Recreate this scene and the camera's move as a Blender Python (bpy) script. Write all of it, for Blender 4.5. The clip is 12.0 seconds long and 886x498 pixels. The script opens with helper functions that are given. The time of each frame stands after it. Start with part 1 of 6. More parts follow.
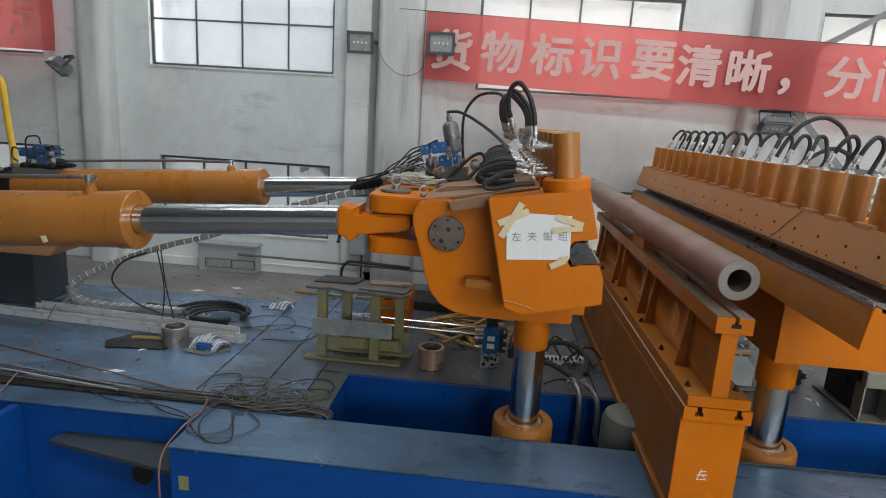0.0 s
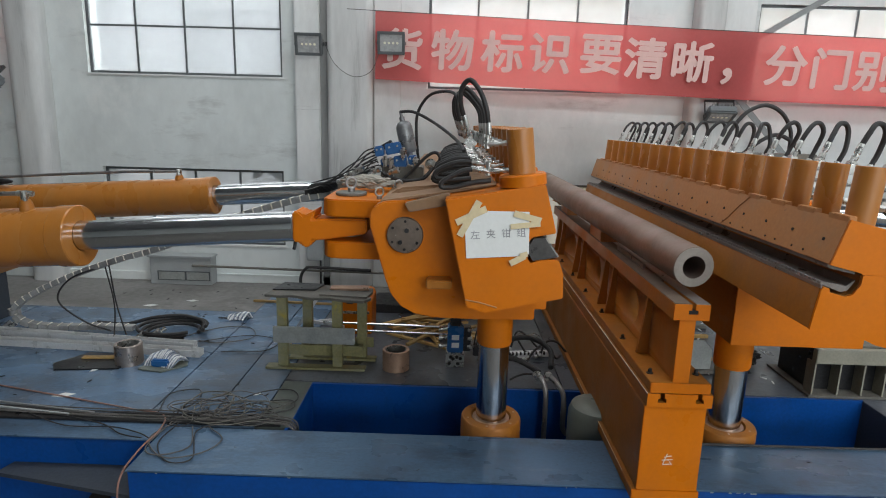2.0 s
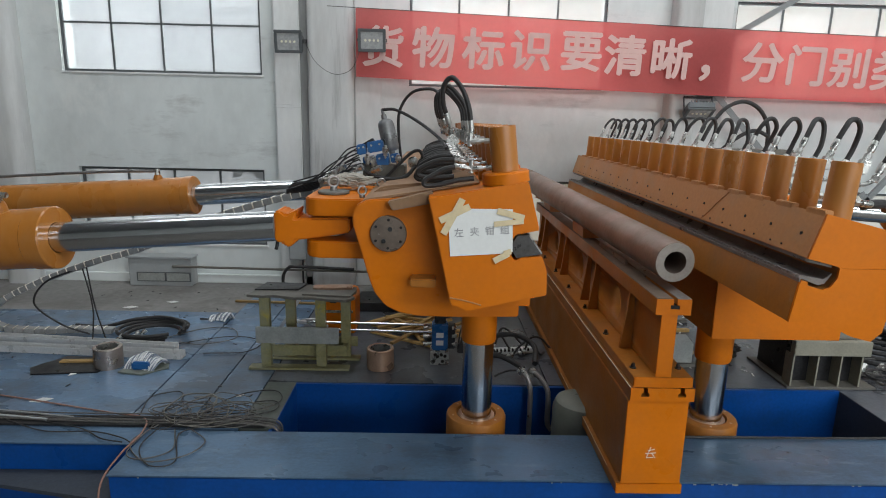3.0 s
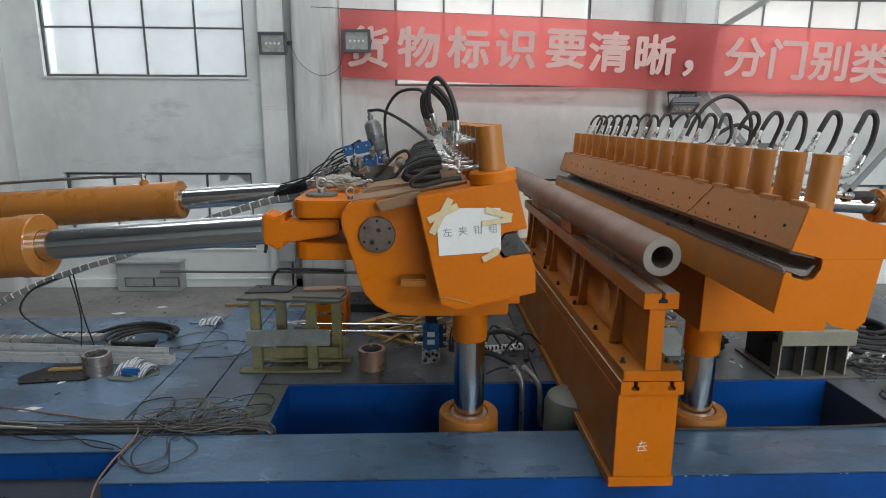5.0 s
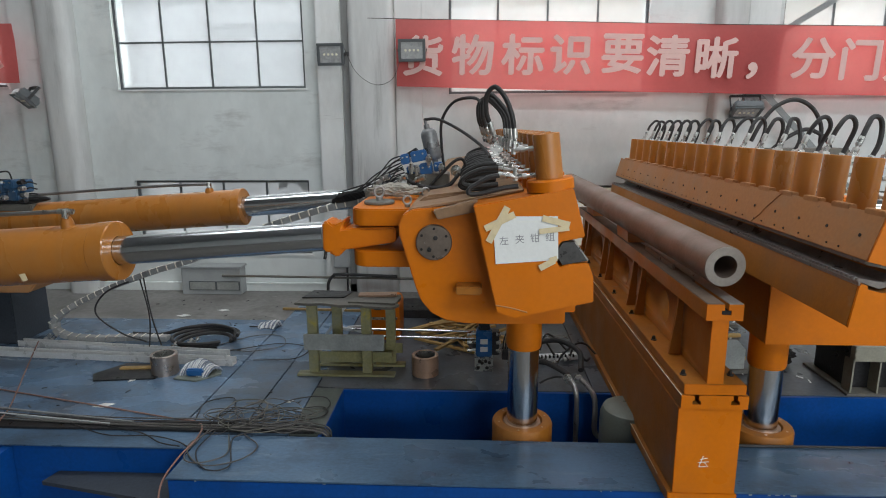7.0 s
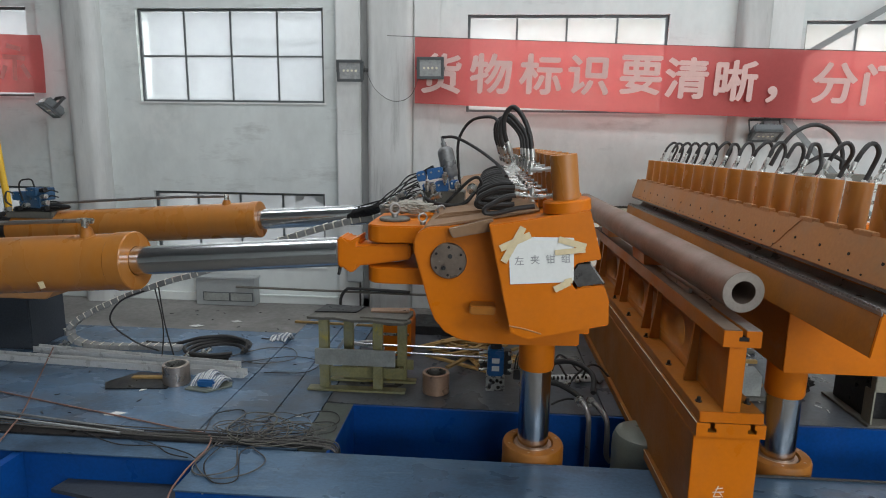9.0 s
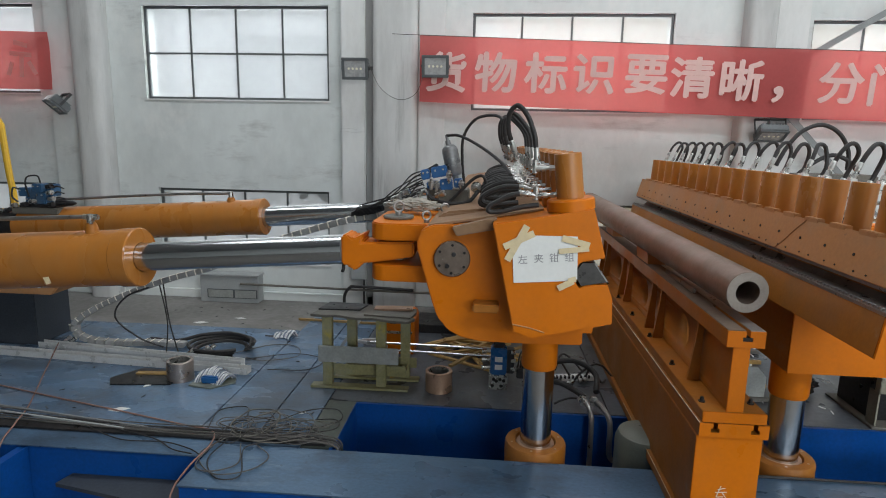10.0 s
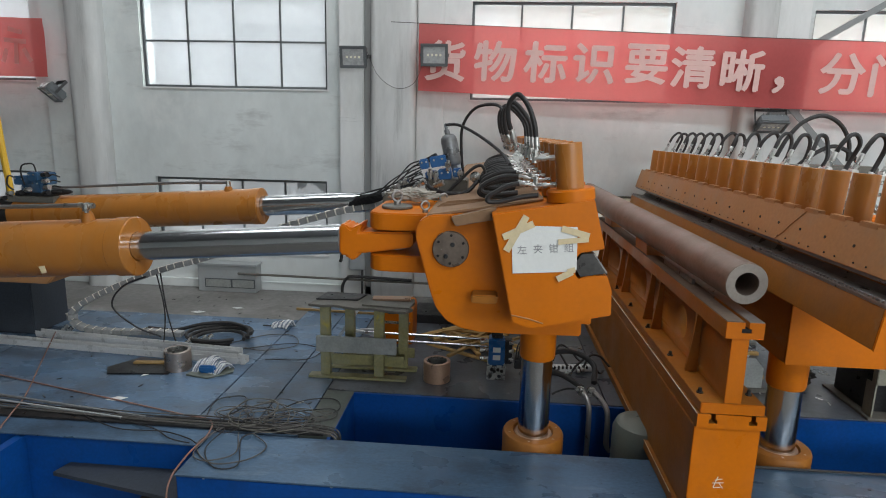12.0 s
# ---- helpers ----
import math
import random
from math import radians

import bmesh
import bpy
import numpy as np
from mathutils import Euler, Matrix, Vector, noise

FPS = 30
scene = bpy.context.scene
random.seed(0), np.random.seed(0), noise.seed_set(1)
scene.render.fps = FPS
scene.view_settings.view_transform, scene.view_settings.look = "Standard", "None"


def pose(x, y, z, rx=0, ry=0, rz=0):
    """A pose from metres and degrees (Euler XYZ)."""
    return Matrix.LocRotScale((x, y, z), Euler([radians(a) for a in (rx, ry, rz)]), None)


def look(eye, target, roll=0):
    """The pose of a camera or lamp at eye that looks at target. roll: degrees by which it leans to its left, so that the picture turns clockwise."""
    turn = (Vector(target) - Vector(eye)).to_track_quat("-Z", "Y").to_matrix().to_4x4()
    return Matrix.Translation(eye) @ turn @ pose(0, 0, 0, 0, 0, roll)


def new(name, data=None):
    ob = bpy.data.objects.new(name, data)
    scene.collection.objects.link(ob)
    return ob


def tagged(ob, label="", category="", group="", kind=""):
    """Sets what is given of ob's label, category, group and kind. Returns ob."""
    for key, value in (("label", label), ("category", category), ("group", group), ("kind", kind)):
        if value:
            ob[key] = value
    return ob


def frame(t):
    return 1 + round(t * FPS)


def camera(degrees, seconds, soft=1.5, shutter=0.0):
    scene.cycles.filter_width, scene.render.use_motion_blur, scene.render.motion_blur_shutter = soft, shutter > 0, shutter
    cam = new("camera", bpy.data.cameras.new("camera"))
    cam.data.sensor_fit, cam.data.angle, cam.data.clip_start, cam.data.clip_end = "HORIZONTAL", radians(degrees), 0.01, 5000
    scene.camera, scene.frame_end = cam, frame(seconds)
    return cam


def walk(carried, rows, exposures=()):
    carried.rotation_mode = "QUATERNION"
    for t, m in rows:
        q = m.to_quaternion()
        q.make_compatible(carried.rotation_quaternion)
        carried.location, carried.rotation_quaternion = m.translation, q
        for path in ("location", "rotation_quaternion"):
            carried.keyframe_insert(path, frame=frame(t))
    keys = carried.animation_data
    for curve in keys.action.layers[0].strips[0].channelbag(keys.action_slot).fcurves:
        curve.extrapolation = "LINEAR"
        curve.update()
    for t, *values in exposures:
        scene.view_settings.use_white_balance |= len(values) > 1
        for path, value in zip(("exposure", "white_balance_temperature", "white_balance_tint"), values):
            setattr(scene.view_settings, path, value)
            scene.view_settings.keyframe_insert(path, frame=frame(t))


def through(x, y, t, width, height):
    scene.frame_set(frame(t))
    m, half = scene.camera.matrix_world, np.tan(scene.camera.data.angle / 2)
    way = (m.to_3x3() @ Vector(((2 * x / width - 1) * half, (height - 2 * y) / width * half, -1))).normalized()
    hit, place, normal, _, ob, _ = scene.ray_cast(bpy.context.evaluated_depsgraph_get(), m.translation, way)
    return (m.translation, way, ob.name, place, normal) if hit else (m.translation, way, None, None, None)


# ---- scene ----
# ---- the camera and its walk: seconds, place, yaw, pitch, roll ----
PATH = [
    (0, 0.0003, -0.0001, 1.9463, 4.535, -12.111, 3.567),
    (0.5, -0.0004, 0.0074, 1.9456, 5.233, -12.074, 3.192),
    (1, -0.0002, 0.0154, 1.9483, 5.920, -12.077, 2.366),
    (1.5, 0.0035, 0.0263, 1.9474, 4.066, -12.032, 1.667),
    (2, 0.0059, 0.0290, 1.9470, 0.653, -12.001, 1.581),
    (2.5, 0.0035, 0.0317, 1.9478, -0.714, -12.092, 1.448),
    (3, 0.0026, 0.0339, 1.9490, -1.038, -12.211, 1.301),
    (5, 0.0057, 0.0230, 1.9551, -2.057, -12.317, 0.303),
    (5.5, 0.0051, 0.0187, 1.9566, -2.119, -12.276, 0.152),
    (6, -0.0069, 0.0158, 1.9589, -0.704, -12.248, -0.115),
    (6.5, -0.0167, 0.0119, 1.9632, 1.668, -12.146, -0.352),
    (7, -0.0198, 0.0121, 1.9650, 2.938, -11.715, -0.343),
    (9, -0.0276, 0.0230, 1.9748, 4.229, -10.199, 0.843),
    (9.5, -0.0269, 0.0211, 1.9738, 4.425, -10.209, 1.017),
    (10, -0.0264, 0.0204, 1.9726, 4.609, -10.331, 1.130),
    (10.5, -0.0259, 0.0230, 1.9736, 4.697, -10.537, 1.233),
    (11, -0.0249, 0.0282, 1.9703, 4.714, -10.819, 1.281),
    (11.5, -0.0252, 0.0351, 1.9701, 4.552, -11.078, 1.333),
    (12, -0.0302, 0.0364, 1.9694, 4.400, -11.277, 1.371),
]


def aim(x, y, z, yaw, pitch, lean):
    """A camera pose at a place, from yaw, pitch and clockwise roll in degrees."""
    a, b = radians(yaw), radians(pitch)
    ahead = Vector((-math.sin(a) * math.cos(b), math.cos(a) * math.cos(b), math.sin(b)))
    eye = Vector((x, y, z))
    return look(eye, eye + ahead, lean)


cam = camera(73.73, 12.0, 1.0)
walk(cam, [(t, aim(*p)) for t, *p in PATH])

# ---- world, daylight through the windows, and lamps added in unseen openings ----
world = bpy.data.worlds.new("world")
scene.world = world
world.use_nodes = True
wn = world.node_tree.nodes
sky = wn.new("ShaderNodeTexSky")
sky.sky_type, sky.sun_disc, sky.sun_elevation, sky.sun_rotation = "NISHITA", False, radians(50), radians(200)
world.node_tree.links.new(sky.outputs[0], wn["Background"].inputs[0])
wn["Background"].inputs[1].default_value = 0.1
scene.view_settings.exposure = 0.0

HALL_X0, HALL_X1, HALL_Y0, WALL_Y, ROOF_Z, GROUND_Z = -20.0, 14.0, -8.0, 6.95, 8.0, -0.8


def area(name, m, sx, sy, power, colour=(1, 1, 1)):
    lamp = bpy.data.lights.new(name, "AREA")
    lamp.shape, lamp.size, lamp.size_y, lamp.energy, lamp.color = "RECTANGLE", sx, sy, power, colour
    ob = new(name, lamp)
    ob.matrix_world = m
    return ob


# unseen roof openings, added so lamps light the machine and the far wall
UNSEEN_SKYLIGHTS = [(1.5, 12.5, -4.6, -2.4), (-5.0, 5.5, 3.4, 5.2)]
for x0, x1, y0, y1 in UNSEEN_SKYLIGHTS:
    area("added_roof_lamp", pose((x0 + x1) / 2, (y0 + y1) / 2, ROOF_Z + 0.1), x1 - x0, y1 - y0, 990 if y0 < 0 else 345, (0.95, 0.98, 1.0))
# openings behind the camera, added for light from the front right
UNSEEN_WINDOWS = [(1.5, 6.5), (7.5, 12.5)]
for x0, x1 in UNSEEN_WINDOWS:
    area("window_light", pose((x0 + x1) / 2, HALL_Y0 - 0.1, 3.2, 90, 0, 0), x1 - x0, 2.6, 260, (0.95, 0.98, 1.0))


# ---- materials ----
def mat(name, colour, rough=0.5, metal=0.0, vary=0.15, scale=6.0, fine=60.0, bump=0.1, dirt=None, dirt_amount=0.0, dirt_scale=2.0, per_object=0.0, coat=0.0, stretch=(1, 1, 1), rough_vary=0.15, spec=0.4, layers=()):
    """A painted or bare surface: colour with two scales of variation, a first dirt, then further layers of (colour, amount, scale, from, to, stretch)."""
    m = bpy.data.materials.new(name)
    m.use_nodes = True
    nt = m.node_tree
    n, l = nt.nodes, nt.links
    p = n["Principled BSDF"]
    p.inputs["Metallic"].default_value, p.inputs["Coat Weight"].default_value = metal, coat
    p.inputs["Specular IOR Level"].default_value = spec
    tc, mp = n.new("ShaderNodeNewGeometry"), n.new("ShaderNodeMapping")
    mp.inputs["Scale"].default_value = stretch
    l.new(tc.outputs["Position"], mp.inputs["Vector"])
    big, small = n.new("ShaderNodeTexNoise"), n.new("ShaderNodeTexNoise")
    big.inputs["Scale"].default_value, big.inputs["Detail"].default_value = scale, 5
    small.inputs["Scale"].default_value, small.inputs["Detail"].default_value = fine, 4
    for t in (big, small):
        l.new(mp.outputs[0], t.inputs["Vector"])
    add = n.new("ShaderNodeMath")
    add.operation = "ADD"
    l.new(big.outputs[0], add.inputs[0])
    l.new(small.outputs[0], add.inputs[1])
    ramp = n.new("ShaderNodeMapRange")
    ramp.inputs[1].default_value, ramp.inputs[2].default_value = 0.6, 1.4
    ramp.inputs[3].default_value, ramp.inputs[4].default_value = 1 - vary, 1 + vary
    l.new(add.outputs[0], ramp.inputs[0])
    value = ramp.outputs[0]
    if per_object:
        info, rr, mul = n.new("ShaderNodeObjectInfo"), n.new("ShaderNodeMapRange"), n.new("ShaderNodeMath")
        rr.inputs[3].default_value, rr.inputs[4].default_value, mul.operation = 1 - per_object, 1 + per_object, "MULTIPLY"
        l.new(info.outputs["Random"], rr.inputs[0])
        l.new(rr.outputs[0], mul.inputs[0])
        l.new(value, mul.inputs[1])
        value = mul.outputs[0]
    col = n.new("ShaderNodeVectorMath")
    col.operation = "SCALE"
    col.inputs[0].default_value = colour
    l.new(value, col.inputs["Scale"])
    out = col.outputs[0]
    coats = ([(dirt, dirt_amount, dirt_scale, 0.48, 0.68, stretch)] if dirt else []) + list(layers)
    for k, (tint, amount, size, lo, hi, pull) in enumerate(coats):
        spot, cut, mix, place = n.new("ShaderNodeTexNoise"), n.new("ShaderNodeMapRange"), n.new("ShaderNodeMix"), n.new("ShaderNodeMapping")
        spot.inputs["Scale"].default_value, spot.inputs["Detail"].default_value, spot.inputs["Roughness"].default_value = size, 8, 0.7
        place.inputs["Scale"].default_value, place.inputs["Location"].default_value = pull, (3.7 * k, 1.9 * k, 5.3 * k)
        l.new(tc.outputs["Position"], place.inputs["Vector"])
        l.new(place.outputs[0], spot.inputs["Vector"])
        cut.inputs[1].default_value, cut.inputs[2].default_value, cut.inputs[4].default_value = lo, hi, amount
        l.new(spot.outputs[0], cut.inputs[0])
        mix.data_type = "RGBA"
        mix.inputs["B"].default_value = (*tint, 1)
        l.new(cut.outputs[0], mix.inputs["Factor"])
        l.new(out, mix.inputs["A"])
        out = mix.outputs["Result"]
    l.new(out, p.inputs["Base Color"])
    rg = n.new("ShaderNodeMapRange")
    rg.inputs[1].default_value, rg.inputs[2].default_value = 0.3, 0.7
    rg.inputs[3].default_value, rg.inputs[4].default_value = max(0.03, rough - rough_vary), min(1, rough + rough_vary)
    l.new(big.outputs[0], rg.inputs[0])
    l.new(rg.outputs[0], p.inputs["Roughness"])
    if bump:
        b = n.new("ShaderNodeBump")
        b.inputs["Strength"].default_value, b.inputs["Distance"].default_value = bump, 0.01
        l.new(add.outputs[0], b.inputs["Height"])
        l.new(b.outputs[0], p.inputs["Normal"])
    return m


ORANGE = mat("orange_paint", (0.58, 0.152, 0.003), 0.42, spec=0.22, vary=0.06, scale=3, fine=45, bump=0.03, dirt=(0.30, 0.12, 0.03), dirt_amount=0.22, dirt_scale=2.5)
# worn paint, also darkened for the shade on the beams' side faces
ORANGE_WORN_SHADED = mat("worn_shaded_orange_paint", (0.345, 0.126, 0.017), 0.46, spec=0.3, vary=0.14, scale=3, fine=45, bump=0.06, dirt=(0.19, 0.10, 0.045), dirt_amount=0.55, dirt_scale=2.2, layers=[((0.30, 0.24, 0.18), 0.35, 5, 0.60, 0.70, (1, 1, 1)), ((0.07, 0.05, 0.035), 0.6, 9, 0.66, 0.72, (1, 1, 1))])
ORANGE_ROUND = mat("glossy_orange_paint", (0.40, 0.152, 0.026), 0.30, spec=0.5, vary=0.10, scale=4, fine=40, bump=0.03, dirt=(0.28, 0.15, 0.06), dirt_amount=0.4, dirt_scale=5, stretch=(1, 1, 0.4))
ORANGE_DUSTY = mat("dusty_orange_paint", (0.40, 0.185, 0.066), 0.6, vary=0.12, scale=4, fine=50, bump=0.04, dirt=(0.31, 0.20, 0.12), dirt_amount=0.6, dirt_scale=3, layers=[((0.16, 0.10, 0.06), 0.5, 14, 0.64, 0.72, (1, 1, 1))])
BLUE = mat("blue_paint", (0.003, 0.060, 0.265), 0.42, spec=0.25, vary=0.18, scale=2.5, fine=40, bump=0.05, dirt=(0.01, 0.03, 0.09), dirt_amount=0.5, dirt_scale=1.5)
BLUE_PART = mat("blue_enamel", (0.02, 0.11, 0.30), 0.35, vary=0.1)
BLUE_DULL = mat("dusty_blue_enamel", (0.028, 0.085, 0.17), 0.5, vary=0.15, dirt=(0.10, 0.11, 0.12), dirt_amount=0.6, dirt_scale=9)
DECK = mat("worn_deck_steel", (0.135, 0.218, 0.330), 0.25, metal=0.3, vary=0.3, scale=1.6, fine=30, bump=0.05, dirt=(0.15, 0.17, 0.195), dirt_amount=0.6, dirt_scale=1.8, per_object=0.1, stretch=(1, 2, 1), rough_vary=0.2, layers=[((0.095, 0.092, 0.09), 0.6, 0.9, 0.50, 0.66, (1, 1, 1)), ((0.035, 0.04, 0.05), 0.7, 7, 0.60, 0.70, (1, 2.2, 1)), ((0.34, 0.36, 0.38), 0.55, 16, 0.66, 0.72, (1, 1.6, 1))])
DECK_GREY = mat("dirty_grey_deck_steel", (0.098, 0.108, 0.125), 0.36, metal=0.25, vary=0.3, scale=2, fine=30, bump=0.06, dirt=(0.055, 0.052, 0.05), dirt_amount=0.7, dirt_scale=1.6, rough_vary=0.2, layers=[((0.24, 0.24, 0.23), 0.5, 11, 0.62, 0.70, (1, 1, 1)), ((0.02, 0.02, 0.022), 0.8, 6, 0.62, 0.70, (1, 1, 1))])
DECK_STRIP = mat("olive_grey_deck_steel", (0.105, 0.118, 0.105), 0.4, metal=0.2, vary=0.25, scale=3, fine=30, bump=0.05, dirt=(0.055, 0.06, 0.06), dirt_amount=0.6, dirt_scale=3)
GIRDER_TOP = mat("scuffed_girder_steel", (0.075, 0.140, 0.225), 0.34, metal=0.3, vary=0.25, scale=2.2, fine=35, bump=0.05, dirt=(0.035, 0.05, 0.075), dirt_amount=0.75, dirt_scale=1.5, stretch=(1, 1.6, 1), rough_vary=0.14, layers=[((0.19, 0.26, 0.33), 0.5, 4.5, 0.56, 0.68, (0.5, 2, 1)), ((0.02, 0.025, 0.03), 0.8, 12, 0.64, 0.70, (1, 1, 1)), ((0.45, 0.47, 0.48), 0.6, 24, 0.70, 0.74, (1, 1, 1))])
# ground made dark so little light bounces up onto sides and undersides
GROUND = mat("dark_low_bounce_concrete", (0.13, 0.125, 0.115), 0.8, vary=0.3, scale=1.0, fine=14, bump=0.1, dirt=(0.06, 0.055, 0.05), dirt_amount=0.6, dirt_scale=0.7)
CONCRETE = mat("dusty_concrete", (0.215, 0.21, 0.20), 0.75, vary=0.25, scale=1.2, fine=18, bump=0.12, dirt=(0.10, 0.092, 0.085), dirt_amount=0.7, dirt_scale=1.1, layers=[((0.06, 0.055, 0.05), 0.7, 2.2, 0.58, 0.70, (0.6, 1, 1)), ((0.36, 0.36, 0.35), 0.5, 5, 0.63, 0.72, (1, 1, 1))])
PLASTER = mat("grey_plaster", (0.64, 0.68, 0.67), 0.85, vary=0.07, scale=1.0, fine=9, bump=0.08, dirt=(0.47, 0.50, 0.49), dirt_amount=0.55, dirt_scale=0.7, stretch=(1, 1, 0.6), layers=[((0.34, 0.35, 0.34), 0.55, 1.5, 0.57, 0.72, (0.7, 1, 2.6)), ((0.74, 0.76, 0.74), 0.6, 1.1, 0.54, 0.66, (1, 1, 0.8)), ((0.30, 0.29, 0.27), 0.6, 6, 0.68, 0.75, (0.6, 1, 1.8))])
PILASTER = mat("white_plaster", (0.66, 0.675, 0.665), 0.8, vary=0.06, scale=2.0, fine=14, bump=0.12, dirt=(0.45, 0.45, 0.43), dirt_amount=0.5, dirt_scale=1.6, stretch=(1, 1, 0.4), layers=[((0.25, 0.24, 0.23), 0.6, 7, 0.66, 0.74, (1, 1, 0.8))])
COLUMN = mat("column_concrete", (0.55, 0.56, 0.55), 0.8, vary=0.1, scale=2.5, fine=16, bump=0.15, dirt=(0.36, 0.36, 0.35), dirt_amount=0.6, dirt_scale=1.4, stretch=(1, 1, 0.2), layers=[((0.24, 0.24, 0.235), 0.5, 3.5, 0.58, 0.70, (2, 2, 0.18)), ((0.2, 0.19, 0.18), 0.6, 9, 0.67, 0.74, (1, 1, 1))])
FRAME = mat("dark_window_steel", (0.11, 0.12, 0.125), 0.5, metal=0.3)
CHROME = mat("polished_rod", (0.60, 0.61, 0.62), 0.19, metal=1.0, vary=0.10, scale=0.6, fine=2.0, bump=0.05, rough_vary=0.07, stretch=(0.4, 40, 40))
CHROME_UP = mat("polished_post", (0.60, 0.61, 0.62), 0.20, metal=1.0, vary=0.12, scale=0.5, fine=1.6, bump=0.06, rough_vary=0.08, stretch=(40, 40, 0.3))
STEEL = mat("bright_steel", (0.30, 0.29, 0.28), 0.4, metal=0.8, vary=0.2, scale=20, fine=150, bump=0.1)
PLATED = mat("zinc_plated", (0.45, 0.45, 0.43), 0.3, metal=0.85, vary=0.15, scale=30)
PIPE = mat("rusty_brown_pipe", (0.19, 0.142, 0.115), 0.46, metal=0.3, vary=0.2, scale=4, fine=40, bump=0.10, dirt=(0.31, 0.25, 0.21), dirt_amount=0.55, dirt_scale=3.0, layers=[((0.07, 0.05, 0.04), 0.6, 7, 0.62, 0.72, (1, 0.6, 1)), ((0.52, 0.47, 0.42), 0.7, 11, 0.68, 0.73, (1, 0.7, 1))])
RAIL_DUST = mat("brown_rail_dust", (0.115, 0.085, 0.062), 0.7, vary=0.2, scale=5, fine=50, bump=0.08, dirt=(0.20, 0.13, 0.08), dirt_amount=0.6, dirt_scale=4)
PIPE_CUT = mat("sawn_pipe_end", (0.34, 0.31, 0.275), 0.6, metal=0.1, vary=0.12, scale=30)
RUBBER = mat("black_rubber", (0.027, 0.026, 0.026), 0.58, vary=0.25, scale=20, bump=0.15)
DARK = mat("dark_tool_steel", (0.05, 0.05, 0.052), 0.4, metal=0.7, vary=0.3, scale=12)
GRIP = mat("blackened_grip_steel", (0.075, 0.072, 0.07), 0.32, metal=0.5, vary=0.3, scale=15, fine=60, bump=0.04, layers=[((0.34, 0.32, 0.30), 0.6, 16, 0.64, 0.72, (1, 1, 1))])
GRIP_DUSTY = mat("dusty_grip_steel", (0.235, 0.215, 0.20), 0.38, metal=0.3, vary=0.25, scale=8, fine=60, bump=0.06, dirt=(0.12, 0.105, 0.095), dirt_amount=0.6, dirt_scale=5)
SLATE_SHADE = mat("dark_slate_and_shade", (0.04, 0.048, 0.06), 0.6, vary=0.3, scale=4)
# near-black; on holes and slots it puts their inner shade into colour
HOLE = mat("near_black", (0.012, 0.010, 0.009), 0.7)
TOP_DUST = mat("brown_dust_on_paint", (0.25, 0.145, 0.078), 0.75, vary=0.15, scale=4, fine=40, bump=0.06, dirt=(0.16, 0.115, 0.08), dirt_amount=0.6, dirt_scale=4, layers=[((0.42, 0.19, 0.04), 0.6, 6, 0.60, 0.70, (1, 1, 1))])
CAP = mat("worn_brown_steel", (0.17, 0.135, 0.11), 0.42, metal=0.5, vary=0.2, scale=12, fine=60, bump=0.05, layers=[((0.50, 0.46, 0.42), 0.7, 22, 0.64, 0.70, (1, 1, 1)), ((0.06, 0.05, 0.045), 0.6, 14, 0.60, 0.70, (1, 1, 1))])
TURNED = mat("turned_steel", (0.40, 0.34, 0.30), 0.35, metal=0.8, vary=0.15, scale=10)
COPPER = mat("turned_bronze", (0.50, 0.33, 0.23), 0.38, metal=0.55, vary=0.15, scale=10)
OLIVE = mat("olive_yellow_paint", (0.25, 0.235, 0.11), 0.5, vary=0.3, scale=7, fine=50, dirt=(0.21, 0.225, 0.19), dirt_amount=0.75, dirt_scale=3.5, layers=[((0.42, 0.33, 0.03), 0.7, 5, 0.58, 0.66, (1, 1, 0.5))])
GALV = mat("galvanised_sheet", (0.40, 0.42, 0.40), 0.45, metal=0.5, vary=0.2, scale=8, dirt=(0.24, 0.24, 0.2), dirt_amount=0.4, dirt_scale=6)
WOOD = mat("yellow_timber", (0.42, 0.27, 0.10), 0.65, vary=0.25, scale=9, fine=70, bump=0.2, per_object=0.25)
PAPER = mat("white_paper", (0.72, 0.73, 0.71), 0.8, vary=0.04, scale=5)
TAPE = mat("masking_tape", (0.64, 0.53, 0.33), 0.6, vary=0.1, scale=25)
INK = mat("grey_ink", (0.27, 0.27, 0.28), 0.8)
CHALK = mat("white_chalk", (0.78, 0.74, 0.66), 0.9)
RAG = mat("grimy_cotton", (0.30, 0.28, 0.24), 0.9, vary=0.35, scale=25, bump=0.4)
SLEEVE = mat("grey_braid_sleeve", (0.20, 0.205, 0.205), 0.6, vary=0.3, scale=30, fine=120, bump=0.3)
CLOTH = mat("white_cotton", (0.62, 0.63, 0.64), 0.9, vary=0.2, scale=40, bump=0.4)
PLASTIC = mat("milky_plastic", (0.16, 0.18, 0.155), 0.4, vary=0.1, scale=6)
CABLE = mat("grey_cable", (0.085, 0.08, 0.075), 0.5, vary=0.3, scale=9)
CABLE_ORANGE = mat("dusty_orange_cable", (0.24, 0.13, 0.10), 0.6, vary=0.15, scale=9)
OLIVE_GREY = mat("grey_green_primer", (0.24, 0.23, 0.18), 0.55, vary=0.2, scale=8)
GREY_BOX = mat("grey_enamel", (0.33, 0.35, 0.35), 0.45, vary=0.1, scale=5)
STRUT = mat("painted_strut", (0.22, 0.235, 0.235), 0.55, vary=0.15, scale=6)
YELLOW = mat("yellow_rail_paint", (0.66, 0.40, 0.03), 0.45, vary=0.1, scale=6)
ALU = mat("aluminium_profile", (0.60, 0.61, 0.61), 0.36, metal=0.2, vary=0.15, scale=10)
